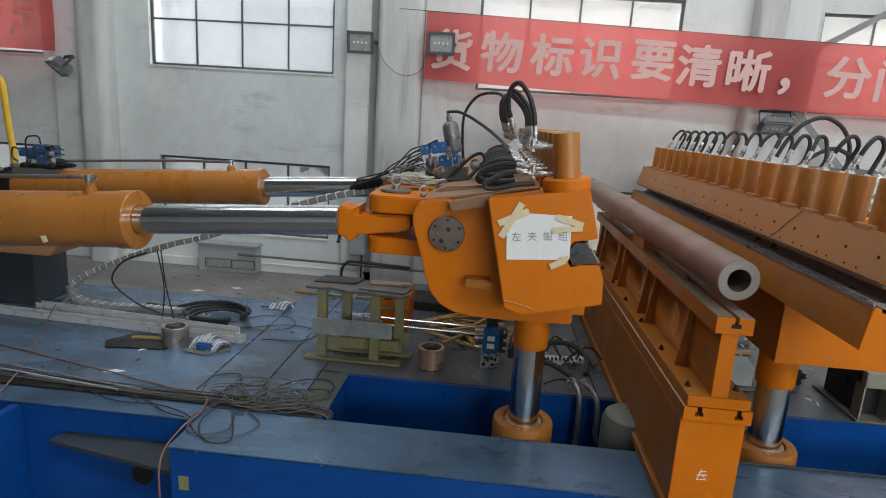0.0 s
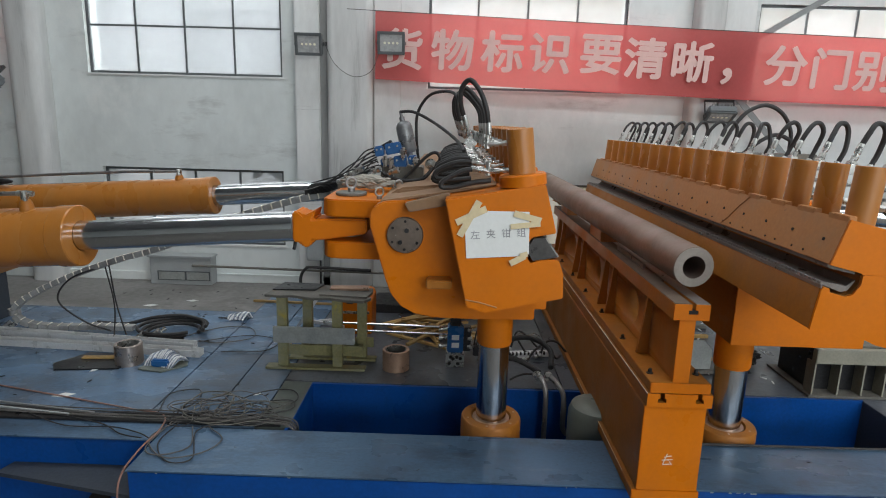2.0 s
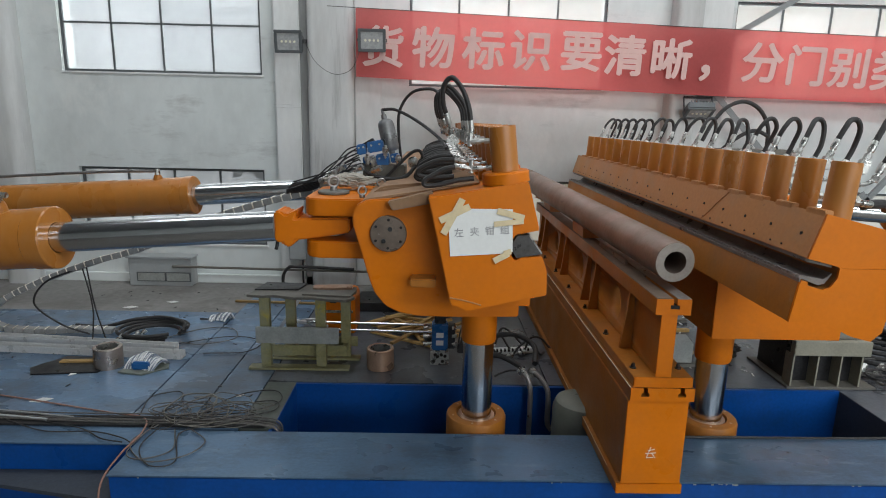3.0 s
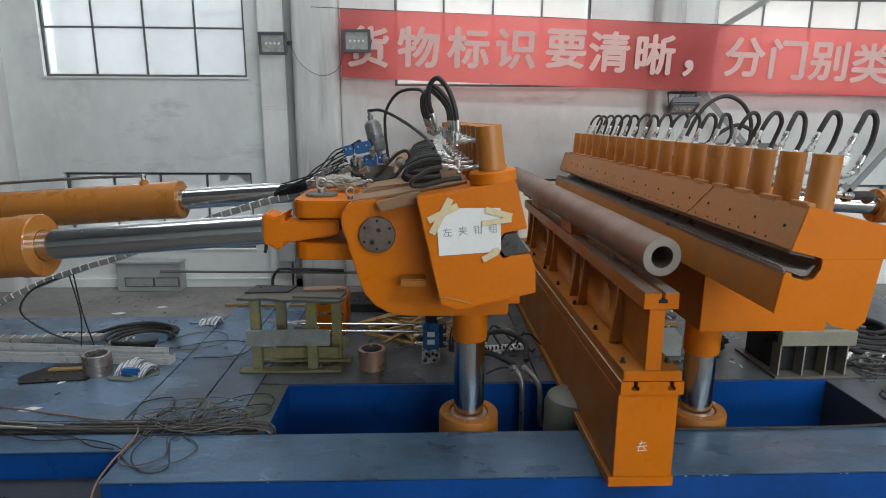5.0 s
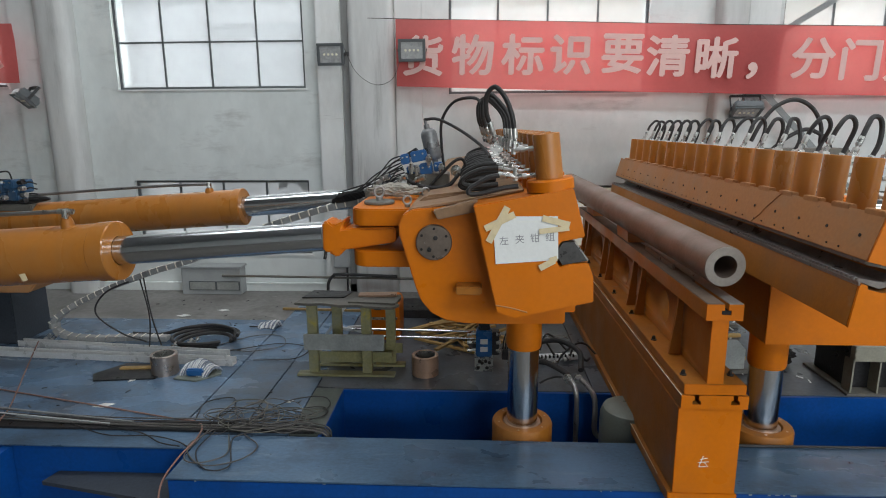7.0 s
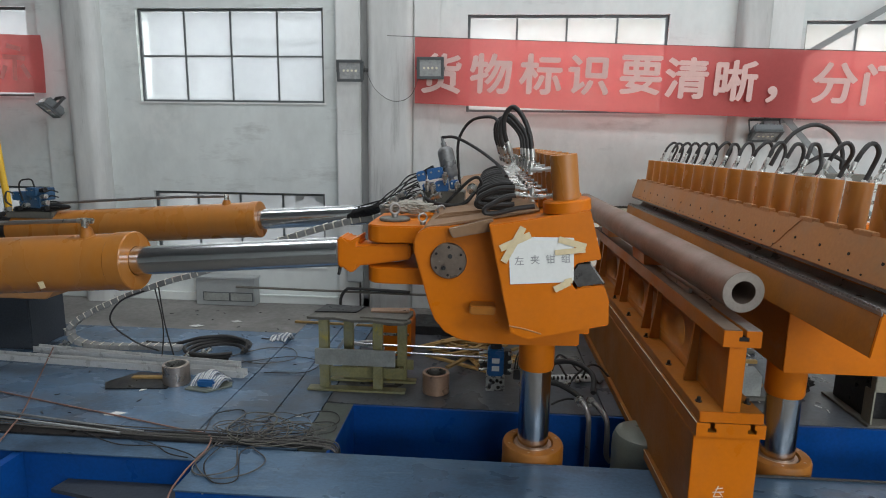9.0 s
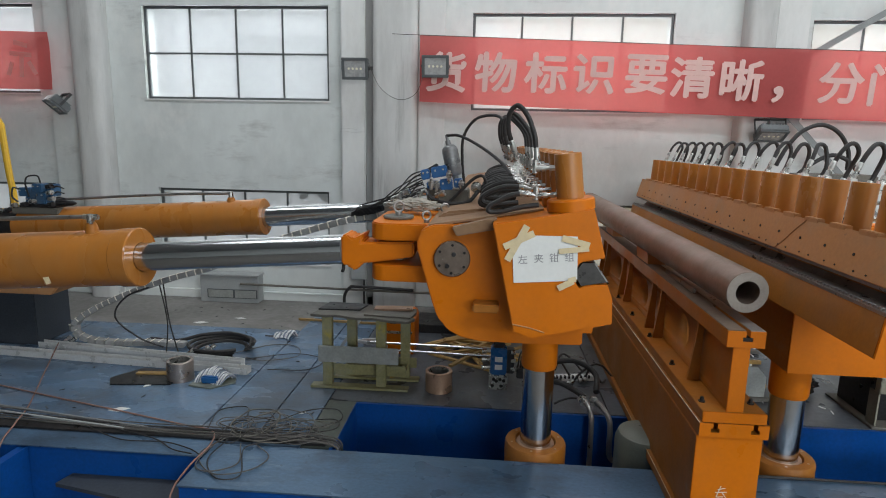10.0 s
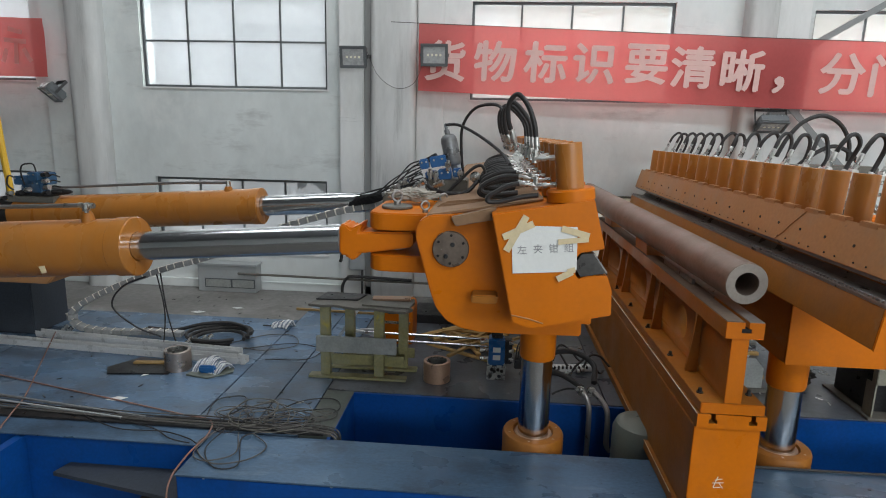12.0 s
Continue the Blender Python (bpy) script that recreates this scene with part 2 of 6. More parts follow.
BOTTLE = mat("grey_bottle_enamel", (0.21, 0.215, 0.22), 0.35, metal=0.4, vary=0.2, scale=12)
GREY_STEEL = mat("grey_primer_steel", (0.12, 0.115, 0.10), 0.6, vary=0.25, scale=8, dirt=(0.20, 0.18, 0.14), dirt_amount=0.4, dirt_scale=5)
ROOF = mat("roof_sheet", (0.28, 0.29, 0.30), 0.7, vary=0.1)
LENS = mat("lamp_lens", (0.34, 0.35, 0.35), 0.25, vary=0.2, scale=12)
LED = mat("led_chip", (0.72, 0.70, 0.55), 0.4)
GREEN = mat("green_sign", (0.03, 0.20, 0.10), 0.5)


def cloth_mat(name, colour, through, sheer=0.0):
    """Thin printed cloth that lets some daylight through."""
    m = mat(name, colour, 0.75, vary=0.1, scale=1.5, fine=30, bump=0.05)
    n, l = m.node_tree.nodes, m.node_tree.links
    tr, mx = n.new("ShaderNodeBsdfTranslucent"), n.new("ShaderNodeMixShader")
    tr.inputs[0].default_value = (*colour, 1)
    mx.inputs[0].default_value = through
    l.new(n["Principled BSDF"].outputs[0], mx.inputs[1])
    l.new(tr.outputs[0], mx.inputs[2])
    clear, thin = n.new("ShaderNodeBsdfTransparent"), n.new("ShaderNodeMixShader")
    clear.inputs[0].default_value = (1.0, 0.62, 0.56, 1)
    thin.inputs[0].default_value = sheer
    l.new(mx.outputs[0], thin.inputs[1])
    l.new(clear.outputs[0], thin.inputs[2])
    l.new(thin.outputs[0], n["Material Output"].inputs[0])
    return m


KNIT = mat("blue_grey_knit", (0.20, 0.23, 0.28), 0.9, vary=0.2, scale=40, bump=0.4)
LINK = mat("pale_grey_chain_plastic", (0.29, 0.295, 0.29), 0.5, vary=0.2, scale=8, fine=60, bump=0.08, dirt=(0.11, 0.10, 0.095), dirt_amount=0.6, dirt_scale=5, per_object=0.12)
FADED = cloth_mat("faded_banner_print", (0.80, 0.46, 0.44), 0.3, 0.4)
BANNER = cloth_mat("red_banner_cloth", (0.50, 0.095, 0.092), 0.32, 0.14)
LETTER = cloth_mat("white_banner_print", (0.86, 0.66, 0.62), 0.2, 0.22)


def glass_mat():
    m = mat("dusty_glass", (0.78, 0.82, 0.84), 0.6, vary=0.05, scale=1.2, fine=8, bump=0.0, per_object=0.06)
    n, l = m.node_tree.nodes, m.node_tree.links
    tr, mx = n.new("ShaderNodeBsdfTransparent"), n.new("ShaderNodeMixShader")
    mx.inputs[0].default_value = 0.6
    l.new(n["Principled BSDF"].outputs[0], mx.inputs[1])
    l.new(tr.outputs[0], mx.inputs[2])
    l.new(mx.outputs[0], n["Material Output"].inputs[0])
    return m


GLASS = glass_mat()


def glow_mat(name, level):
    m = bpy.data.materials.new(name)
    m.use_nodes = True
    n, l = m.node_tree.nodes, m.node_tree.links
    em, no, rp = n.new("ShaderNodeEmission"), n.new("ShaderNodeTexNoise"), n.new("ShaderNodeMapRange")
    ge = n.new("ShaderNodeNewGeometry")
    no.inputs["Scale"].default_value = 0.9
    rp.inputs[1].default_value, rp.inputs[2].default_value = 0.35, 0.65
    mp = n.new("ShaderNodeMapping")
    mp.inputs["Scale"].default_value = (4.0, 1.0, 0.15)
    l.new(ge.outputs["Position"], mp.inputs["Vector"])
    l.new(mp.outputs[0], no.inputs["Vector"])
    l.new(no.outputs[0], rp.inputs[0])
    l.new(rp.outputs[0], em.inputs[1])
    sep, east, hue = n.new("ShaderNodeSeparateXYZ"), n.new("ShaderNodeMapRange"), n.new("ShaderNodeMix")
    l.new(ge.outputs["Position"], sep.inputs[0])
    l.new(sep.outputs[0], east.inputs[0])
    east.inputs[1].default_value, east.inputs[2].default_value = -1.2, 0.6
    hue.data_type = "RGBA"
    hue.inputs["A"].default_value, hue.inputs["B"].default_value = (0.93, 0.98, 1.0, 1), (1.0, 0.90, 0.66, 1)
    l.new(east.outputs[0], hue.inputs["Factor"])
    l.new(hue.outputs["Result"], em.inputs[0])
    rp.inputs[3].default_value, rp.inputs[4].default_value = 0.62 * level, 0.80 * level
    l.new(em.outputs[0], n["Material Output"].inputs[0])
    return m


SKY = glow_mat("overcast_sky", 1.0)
# the shed and its ribs glow in place of hazy daylight on them
SHED = glow_mat("glowing_far_shed", 0.66)
SHED_RIB = glow_mat("glowing_far_shed_rib", 0.52)


# ---- mesh helpers ----
def add_box(bm, x0, x1, y0, y1, z0, z1, bevel=0.0):
    b = bmesh.ops.create_cube(bm, size=1.0, matrix=Matrix.LocRotScale(((x0 + x1) / 2, (y0 + y1) / 2, (z0 + z1) / 2), None, (x1 - x0, y1 - y0, z1 - z0)))
    if bevel:
        edges = {e for v in b["verts"] for e in v.link_edges}
        bmesh.ops.bevel(bm, geom=list(edges), offset=bevel, segments=2, affect="EDGES", clamp_overlap=True)
    return bm


def add_bar(bm, p0, p1, w, h, bevel=0.0):
    """A bar of section w x h from p0 to p1."""
    p0, p1 = Vector(p0), Vector(p1)
    d = p1 - p0
    q = d.to_track_quat("X", "Z")
    b = bmesh.ops.create_cube(bm, size=1.0, matrix=Matrix.LocRotScale((p0 + p1) / 2, q, (d.length, w, h)))
    if bevel:
        edges = {e for v in b["verts"] for e in v.link_edges}
        bmesh.ops.bevel(bm, geom=list(edges), offset=bevel, segments=2, affect="EDGES", clamp_overlap=True)
    return bm


def add_prism(bm, poly, y0, y1, bevel=0.0, axis="y"):
    """A prism of an outline in the x-z plane, from y0 to y1 (axis z: an x-y outline from z0 to z1; axis x: a y-z outline)."""
    def at(p, s):
        return {"y": (p[0], s, p[1]), "z": (p[0], p[1], s), "x": (s, p[0], p[1])}[axis]
    a, b = [bm.verts.new(at(p, y0)) for p in poly], [bm.verts.new(at(p, y1)) for p in poly]
    faces = [bm.faces.new(a), bm.faces.new(b[::-1])]
    for i in range(len(poly)):
        j = (i + 1) % len(poly)
        faces.append(bm.faces.new((a[i], b[i], b[j], a[j])))
    bmesh.ops.recalc_face_normals(bm, faces=faces)
    if bevel:
        bmesh.ops.bevel(bm, geom=list({e for f in faces for e in f.edges}), offset=bevel, segments=2, affect="EDGES", clamp_overlap=True)
    return bm


def ring_points(p, d, r, n, up=None):
    q = d.to_track_quat("Z", "Y")
    return [p + q @ Vector((r * math.cos(2 * math.pi * i / n), r * math.sin(2 * math.pi * i / n), 0)) for i in range(n)]


def add_lathe(bm, p0, p1, profile, n=28, closed=False):
    """Turned body on the axis p0 to p1; profile: pairs of (share along the axis, radius). Ends are capped unless closed into a ring."""
    p0, p1 = Vector(p0), Vector(p1)
    d = p1 - p0
    rows = [[bm.verts.new(v) for v in ring_points(p0 + d * s, d, max(r, 1e-4), n)] for s, r in profile]
    fs = []
    pairs = list(zip(rows, rows[1:])) + ([(rows[-1], rows[0])] if closed else [])
    for a, b in pairs:
        for i in range(n):
            j = (i + 1) % n
            fs.append(bm.faces.new((a[i], a[j], b[j], b[i])))
    if not closed:
        fs += [bm.faces.new(rows[0][::-1]), bm.faces.new(rows[-1])]
    bmesh.ops.recalc_face_normals(bm, faces=fs)
    return bm


def add_cyl(bm, p0, p1, r, n=24, edge=0.0):
    length = (Vector(p1) - Vector(p0)).length
    e = edge / length if edge else 0
    return add_lathe(bm, p0, p1, [(0, r - edge), (e, r), (1 - e, r), (1, r - edge)] if edge else [(0, r), (1, r)], n)


def smooth_path(points, steps=8):
    """A rounded way through the points."""
    p = [Vector(q) for q in points]
    p = [2 * p[0] - p[1], *p, 2 * p[-1] - p[-2]]
    out = []
    for a, b, c, d in zip(p, p[1:], p[2:], p[3:]):
        for i in range(steps):
            t = i / steps
            out.append(0.5 * (2 * b + (c - a) * t + (2 * a - 5 * b + 4 * c - d) * t * t + (3 * b - a - 3 * c + d) * t ** 3))
    return out + [p[-2]]


def add_tube(bm, points, r, n=8, steps=8):
    way = smooth_path(points, steps) if steps else [Vector(q) for q in points]
    side, rows = None, []
    for i, p in enumerate(way):
        d = (way[min(i + 1, len(way) - 1)] - way[max(i - 1, 0)]).normalized()
        if side is None:
            side = d.orthogonal().normalized()
        side = (side - d * side.dot(d)).normalized()
        other = d.cross(side)
        rows.append([bm.verts.new(p + r * (math.cos(2 * math.pi * k / n) * side + math.sin(2 * math.pi * k / n) * other)) for k in range(n)])
    for a, b in zip(rows, rows[1:]):
        for k in range(n):
            j = (k + 1) % n
            bm.faces.new((a[k], a[j], b[j], b[k]))
    bm.faces.new(rows[0][::-1])
    bm.faces.new(rows[-1])
    return bm


def crumple(at, size, seed):
    """A crumpled cloth lump."""
    bm = B()
    bmesh.ops.create_icosphere(bm, subdivisions=4, radius=1.0)
    for v in bm.verts:
        n = v.co.normalized()
        k = 0.72 + 0.55 * abs(noise.noise(n * 1.9 + Vector((seed, 0, 0)))) + 0.40 * abs(noise.noise(n * 4.5 + Vector((0, seed, 0))))
        v.co = Vector((n.x * k * size[0] + at[0], n.y * k * size[1] + at[1], max(-0.95, n.z * k) * size[2] + at[2]))
    return bm


def soften(mesh, angle=35):
    """Shade smooth, but keep edges sharper than the angle."""
    for f in mesh.polygons:
        f.use_smooth = True
    b = bmesh.new()
    b.from_mesh(mesh)
    for e in b.edges:
        e.smooth = len(e.link_faces) == 2 and e.calc_face_angle(0) < radians(angle)
    b.to_mesh(mesh)
    b.free()


def mesh_of(name, bm, material):
    me = bpy.data.meshes.new(name)
    bm.to_mesh(me)
    bm.free()
    me.materials.append(material)
    soften(me)
    return me


def thing(name, base, label, category, group="", kind=""):
    ob = new(name)
    ob.empty_display_size = 0.1
    ob.location = base
    return tagged(ob, label, category, group, kind)


def part(name, bm, material, parent, label=""):
    ob = new(name, mesh_of(name, bm, material))
    ob.parent = parent
    ob.matrix_parent_inverse = Matrix.Translation(-parent.location)
    return tagged(ob, label)


def single(name, bm, material, label, category, group="", kind=""):
    return tagged(new(name, mesh_of(name, bm, material)), label, category, group, kind)


def B():
    return bmesh.new()


# ---- the hall ----
PIT = (-1.0, 3.13, 3.47, 4.17)
single("ground", add_box(B(), HALL_X0, HALL_X1, HALL_Y0, WALL_Y + 4, GROUND_Z - 0.2, GROUND_Z), GROUND, "dusty grey concrete hall ground", "ground", kind="structure")

floor = thing("floor", (0, 5, 0), "grey-blue worn steel deck plates and dusty concrete floor", "floor", kind="structure")
bm = B()
add_box(bm, HALL_X0, HALL_X1, 6.42, WALL_Y, GROUND_Z, -0.004)
add_box(bm, HALL_X0, -1.97, 5.80, 6.42, GROUND_Z, -0.004)
add_box(bm, 6.2, HALL_X1, 3.0, 6.42, GROUND_Z, -0.004)
part("concrete", bm, CONCRETE, floor)
# the base under the plates, with the pit left open
bm = B()
add_box(bm, HALL_X0, PIT[0] - 0.03, 3.50, 5.80, GROUND_Z, -0.024)
add_box(bm, -1.02, 6.2, 4.20, 6.42, GROUND_Z, -0.024)
add_box(bm, PIT[1] + 0.03, 6.2, 3.50, 4.199, GROUND_Z, -0.024)
part("plate_bed", bm, HOLE, floor)
GAP = 0.004
for x0, x1, y0, y1, steel in [(HALL_X0, -4.2, 3.5, 5.8, DECK), (-4.2, -1.97, 3.5, 5.8, DECK), (-1.97, -1.55, 3.5, 6.42, DECK), (-1.55, -1.22, 3.5, 6.42, DECK), (-1.22, PIT[0], 3.5, 4.2, DECK_STRIP), (-1.22, 0.9, 4.2, 6.42, DECK_GREY), (0.9, PIT[1] + 0.2, 4.2, 6.42, DECK_GREY), (PIT[1], 6.2, 3.5, 4.2, DECK_GREY), (PIT[1] + 0.2, 6.2, 4.2, 6.42, DECK_GREY)]:
    part("plate", add_box(B(), x0 + GAP, x1 - GAP, y0 + GAP, y1 - GAP, -0.022, random.uniform(-0.002, 0.001), 0.002), steel, floor)

machine_base = thing("machine_base", (1, 3.2, GROUND_Z), "blue painted steel machine base with a worn steel top", "machine base", kind="structure")
part("front_girder", add_box(B(), -1.77, 6.2, 2.985, 3.465, GROUND_Z, -0.012, 0.006), BLUE, machine_base)
part("girder_top", add_box(B(), -1.775, 6.2, 2.975, 3.47, -0.010, 0.0, 0.002), GIRDER_TOP, machine_base, "scuffed dark steel top plate")
bm = B()
for k in range(16):
    x = random.choice((-1.55, -0.9, 0.75, 1.55, 1.66, 2.35, 2.42)) + random.uniform(-0.07, 0.07)
    add_box(bm, x, x + random.uniform(0.004, 0.026), 2.9825, 2.9848, -0.016 - random.uniform(0.0, 0.008), -0.0125)
part("paint_chips", bm, GALV, machine_base, "chipped paint along the girder edge")
part("side_girder", add_box(B(), HALL_X0, -1.79, 3.32, 3.49, GROUND_Z, -0.012, 0.004), BLUE, machine_base)
part("side_top", add_box(B(), HALL_X0, -1.782, 3.30, 3.495, -0.010, -0.001, 0.002), GIRDER_TOP, machine_base)
# dark colour here carries the shade that lies on the shelf
part("lower_flange", add_prism(B(), [(-2.70, 3.20), (-2.67, 3.318), (-1.79, 3.318), (-1.79, 3.02)], -0.215, -0.19, axis="z"), SLATE_SHADE, machine_base, "dusty steel shelf, its shade put into the dark colour")
part("tag", add_box(B(), -1.715, -1.655, 2.979, 2.984, -0.275, -0.185), OLIVE, machine_base, "small olive plate with unreadable print")
part("gusset", add_prism(B(), [(-3.02, -0.02), (-3.02, GROUND_Z), (-2.96, GROUND_Z), (-2.96, -0.02)], 3.05, 3.316), BLUE, machine_base)
part("cable_hole", add_cyl(B(), (-2.15, 3.316, -0.44), (-2.15, 3.305, -0.44), 0.07), HOLE, machine_base, "dark disc for the shade in a cable hole")
part("seam_strip", add_box(B(), HALL_X0, PIT[0] - 0.05, 3.50, 3.60, -0.001, 0.012, 0.003), DARK, machine_base, "dark strip along the deck joint")
# pit lining; end wall and bottom are coloured dark for the pit's shade
bm = B()
add_box(bm, PIT[0] - 0.02, PIT[1] + 0.02, PIT[3], PIT[3] + 0.025, -0.62, -0.003)
add_box(bm, PIT[0] - 0.022, PIT[0], PIT[2], PIT[3], -0.62, -0.003)
part("pit_end", add_box(B(), PIT[1], PIT[1] + 0.022, PIT[2], PIT[3], -0.62, -0.003), SLATE_SHADE, machine_base, "pit end wall, its shade put into a dark colour")
part("pit_lining", bm, BLUE, machine_base, "bright blue painted pit walls")
part("pit_bottom", add_box(B(), PIT[0], PIT[1], PIT[2], PIT[3], -0.66, -0.62), SLATE_SHADE, machine_base)


def wall_with_openings(bm, x0, x1, z0, z1, y0, y1, holes):
    """A wall pierced by holes (x0, x1, z0, z1), made of butted blocks."""
    xs = sorted({x0, x1, *[h[0] for h in holes], *[h[1] for h in holes]})
    for a, b in zip(xs, xs[1:]):
        cuts = sorted((h[2], h[3]) for h in holes if h[0] < (a + b) / 2 < h[1])
        z = z0
        for c, d in cuts:
            if c > z:
                add_box(bm, a, b, y0, y1, z, c)
            z = d
        if z < z1:
            add_box(bm, a, b, y0, y1, z, z1)
    bmesh.ops.remove_doubles(bm, verts=bm.verts, dist=1e-5)
    return bm


UPPER = [(-8.1, -5.50, 2.45, 3.48), (-4.16, -1.945, 2.405, 3.46), (-0.30, 1.90, 2.325, 3.385), (3.33, 5.53, 2.28, 3.32)]
LOWER = [(-8.1, -5.42, 0.45, 1.37), (-4.09, -1.965, 0.45, 1.35), (-0.30, 2.60, 0.45, 1.285), (3.4, 5.6, 0.45, 1.22)]
bm = wall_with_openings(B(), HALL_X0, HALL_X1, GROUND_Z, ROOF_Z, WALL_Y, WALL_Y + 0.3, UPPER + LOWER)
single("wall_north", bm, PLASTER, "grey plastered factory wall with two rows of windows", "wall", kind="structure")


def window(name, x0, x1, z0, z1, cols, rows):
    w = thing(name, ((x0 + x1) / 2, WALL_Y + 0.1, z0), "dark steel window with dusty bright panes", "window", kind="structure")
    y0, y1 = WALL_Y + 0.05, WALL_Y + 0.09
    bm = B()
    for a, b, c, d in [(x0, x1, z0, z0 + 0.03), (x0, x1, z1 - 0.03, z1), (x0, x0 + 0.03, z0 + 0.03, z1 - 0.03), (x1 - 0.03, x1, z0 + 0.03, z1 - 0.03)]:
        add_box(bm, a, b, y0, y1, c, d)
    part("window_frame", bm, FRAME, w)
    for i in range(1, cols):
        x = x0 + (x1 - x0) * i / cols
        part("mullion", add_box(B(), x - 0.010, x + 0.010, y0 + 0.003, y1 - 0.003, z0 + 0.03, z1 - 0.03), FRAME, w)
    for j in range(1, rows):
        z = z0 + (z1 - z0) * j / rows
        part("glazing_bar", add_box(B(), x0 + 0.03, x1 - 0.03, y0 + 0.006, y1 - 0.006, z - 0.010, z + 0.010), FRAME, w)
    for i in range(cols):
        for j in range(rows):
            xa, xb = x0 + (x1 - x0) * i / cols, x0 + (x1 - x0) * (i + 1) / cols
            za, zb = z0 + (z1 - z0) * j / rows, z0 + (z1 - z0) * (j + 1) / rows
            p = part("pane", add_box(B(), xa, xb, y0 + 0.018, y0 + 0.022, za, zb), GLASS, w)
            p.visible_shadow = False
    part("window_sill", add_box(B(), x0 - 0.02, x1 + 0.02, WALL_Y - 0.012, WALL_Y + 0.049, z0 - 0.02, z0 + 0.002, 0.004), PILASTER, w)
    return w


for k, (x0, x1, z0, z1) in enumerate(UPPER):
    window("window_%d" % (k + 1), x0, x1, z0, z1, 4, 2)
    area("window_light", pose((x0 + x1) / 2, WALL_Y + 0.28, (z0 + z1) / 2, -90, 0, 0), x1 - x0 - 0.1, z1 - z0 - 0.1, 36, (0.95, 0.98, 1.0))
for k, (x0, x1, z0, z1) in enumerate(LOWER):
    low = window("window_%d" % (k + 5), x0, x1, z0, z1, 4, 1)
    if k == 1:
        for outline in ([(-2.34, 1.318), (-2.22, 1.318), (-2.25, 1.27), (-2.34, 1.25)], [(-2.17, 1.318), (-2.00, 1.318), (-2.00, 1.22), (-2.06, 1.25), (-2.11, 1.30)]):
            part("pane_patch", add_prism(B(), outline, WALL_Y + 0.045, WALL_Y + 0.049), GREY_BOX, low, "grey board patch over a broken pane")
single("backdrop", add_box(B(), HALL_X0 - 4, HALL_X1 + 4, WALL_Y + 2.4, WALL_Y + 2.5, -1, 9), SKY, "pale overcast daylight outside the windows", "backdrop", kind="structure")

shed = thing("far_shed", (-3.3, WALL_Y + 2.3, -1), "pale ribbed shed wall outside the window, glowing in place of daylight", "backdrop", kind="structure")
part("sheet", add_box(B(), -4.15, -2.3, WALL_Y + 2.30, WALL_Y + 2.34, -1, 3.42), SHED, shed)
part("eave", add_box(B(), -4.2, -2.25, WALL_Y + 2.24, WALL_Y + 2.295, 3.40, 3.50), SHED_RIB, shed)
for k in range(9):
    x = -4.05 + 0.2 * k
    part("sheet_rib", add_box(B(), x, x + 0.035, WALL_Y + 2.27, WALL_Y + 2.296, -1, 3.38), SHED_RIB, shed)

# pilasters and columns on the wall
for name, x0, x1, y0, m_, lab in [
    ("pilaster", -1.78, -1.50, WALL_Y - 0.10, PILASTER, "flat white plaster pilaster"), ("pilaster", -0.90, -0.60, WALL_Y - 0.06, PILASTER, "flat white plaster pilaster"),
    ("pilaster", -5.34, -4.975, WALL_Y - 0.06, PLASTER, "grey plaster pilaster"), ("pilaster", 2.90, 3.26, WALL_Y - 0.08, PILASTER, "flat white plaster pilaster")]:
    single(name, add_box(B(), x0, x1, y0, WALL_Y - 0.001, -0.004, ROOF_Z, 0.012), m_, lab, "pilaster", kind="structure")
for x0, x1, r in [(-1.400, -0.905, 0.07), (-4.97, -4.585, 0.12), (2.60, 2.895, 0.06)]:
    bm = B()
    y0 = WALL_Y - 0.22
    pts = [(x0, WALL_Y - 0.001), (x1, WALL_Y - 0.001)]
    for cx, a0 in [(x1 - r, 0), (x0 + r, -90)]:
        pts += [(cx + r * math.cos(radians(a0 - 90 * i / 8)), y0 + r + r * math.sin(radians(a0 - 90 * i / 8))) for i in range(9)]
    add_prism(bm, pts, -0.004, ROOF_Z, axis="z")
    single("column", bm, COLUMN, "grey concrete hall column with rounded corners", "column", kind="structure")
# the strip's grey is darkened for the shade in the recess by the column
RECESS_GREY = mat("recess_shade_grey", (0.34, 0.345, 0.34), 0.85, vary=0.12, scale=3, fine=20, bump=0.15, dirt=(0.24, 0.24, 0.235), dirt_amount=0.6, dirt_scale=2, stretch=(1, 1, 0.3))
single("column_joint", add_box(B(), -1.498, -1.402, WALL_Y - 0.05, WALL_Y - 0.001, -0.004, ROOF_Z), RECESS_GREY, "grey recess strip beside the column, shade put into its colour", "wall", kind="structure")
single("skirting_step", add_box(B(), HALL_X0, HALL_X1, WALL_Y - 0.05, WALL_Y - 0.0015, -0.004, 0.10, 0.006), PLASTER, "low grey plaster plinth along the wall", "trim", kind="structure")

# the unseen rest of the hall, added to close it round the camera
bm = wall_with_openings(B(), HALL_X0, HALL_X1, GROUND_Z, ROOF_Z, HALL_Y0 - 0.3, HALL_Y0, [(a, b, 1.9, 4.5) for a, b in UNSEEN_WINDOWS])
single("wall_south", bm, PLASTER, "unseen grey plastered factory wall with openings for added lamps", "wall", kind="structure")
single("wall_west", add_box(B(), HALL_X0 - 0.3, HALL_X0, HALL_Y0, WALL_Y, GROUND_Z, ROOF_Z), PLASTER, "plain grey plastered end wall", "wall", kind="structure")
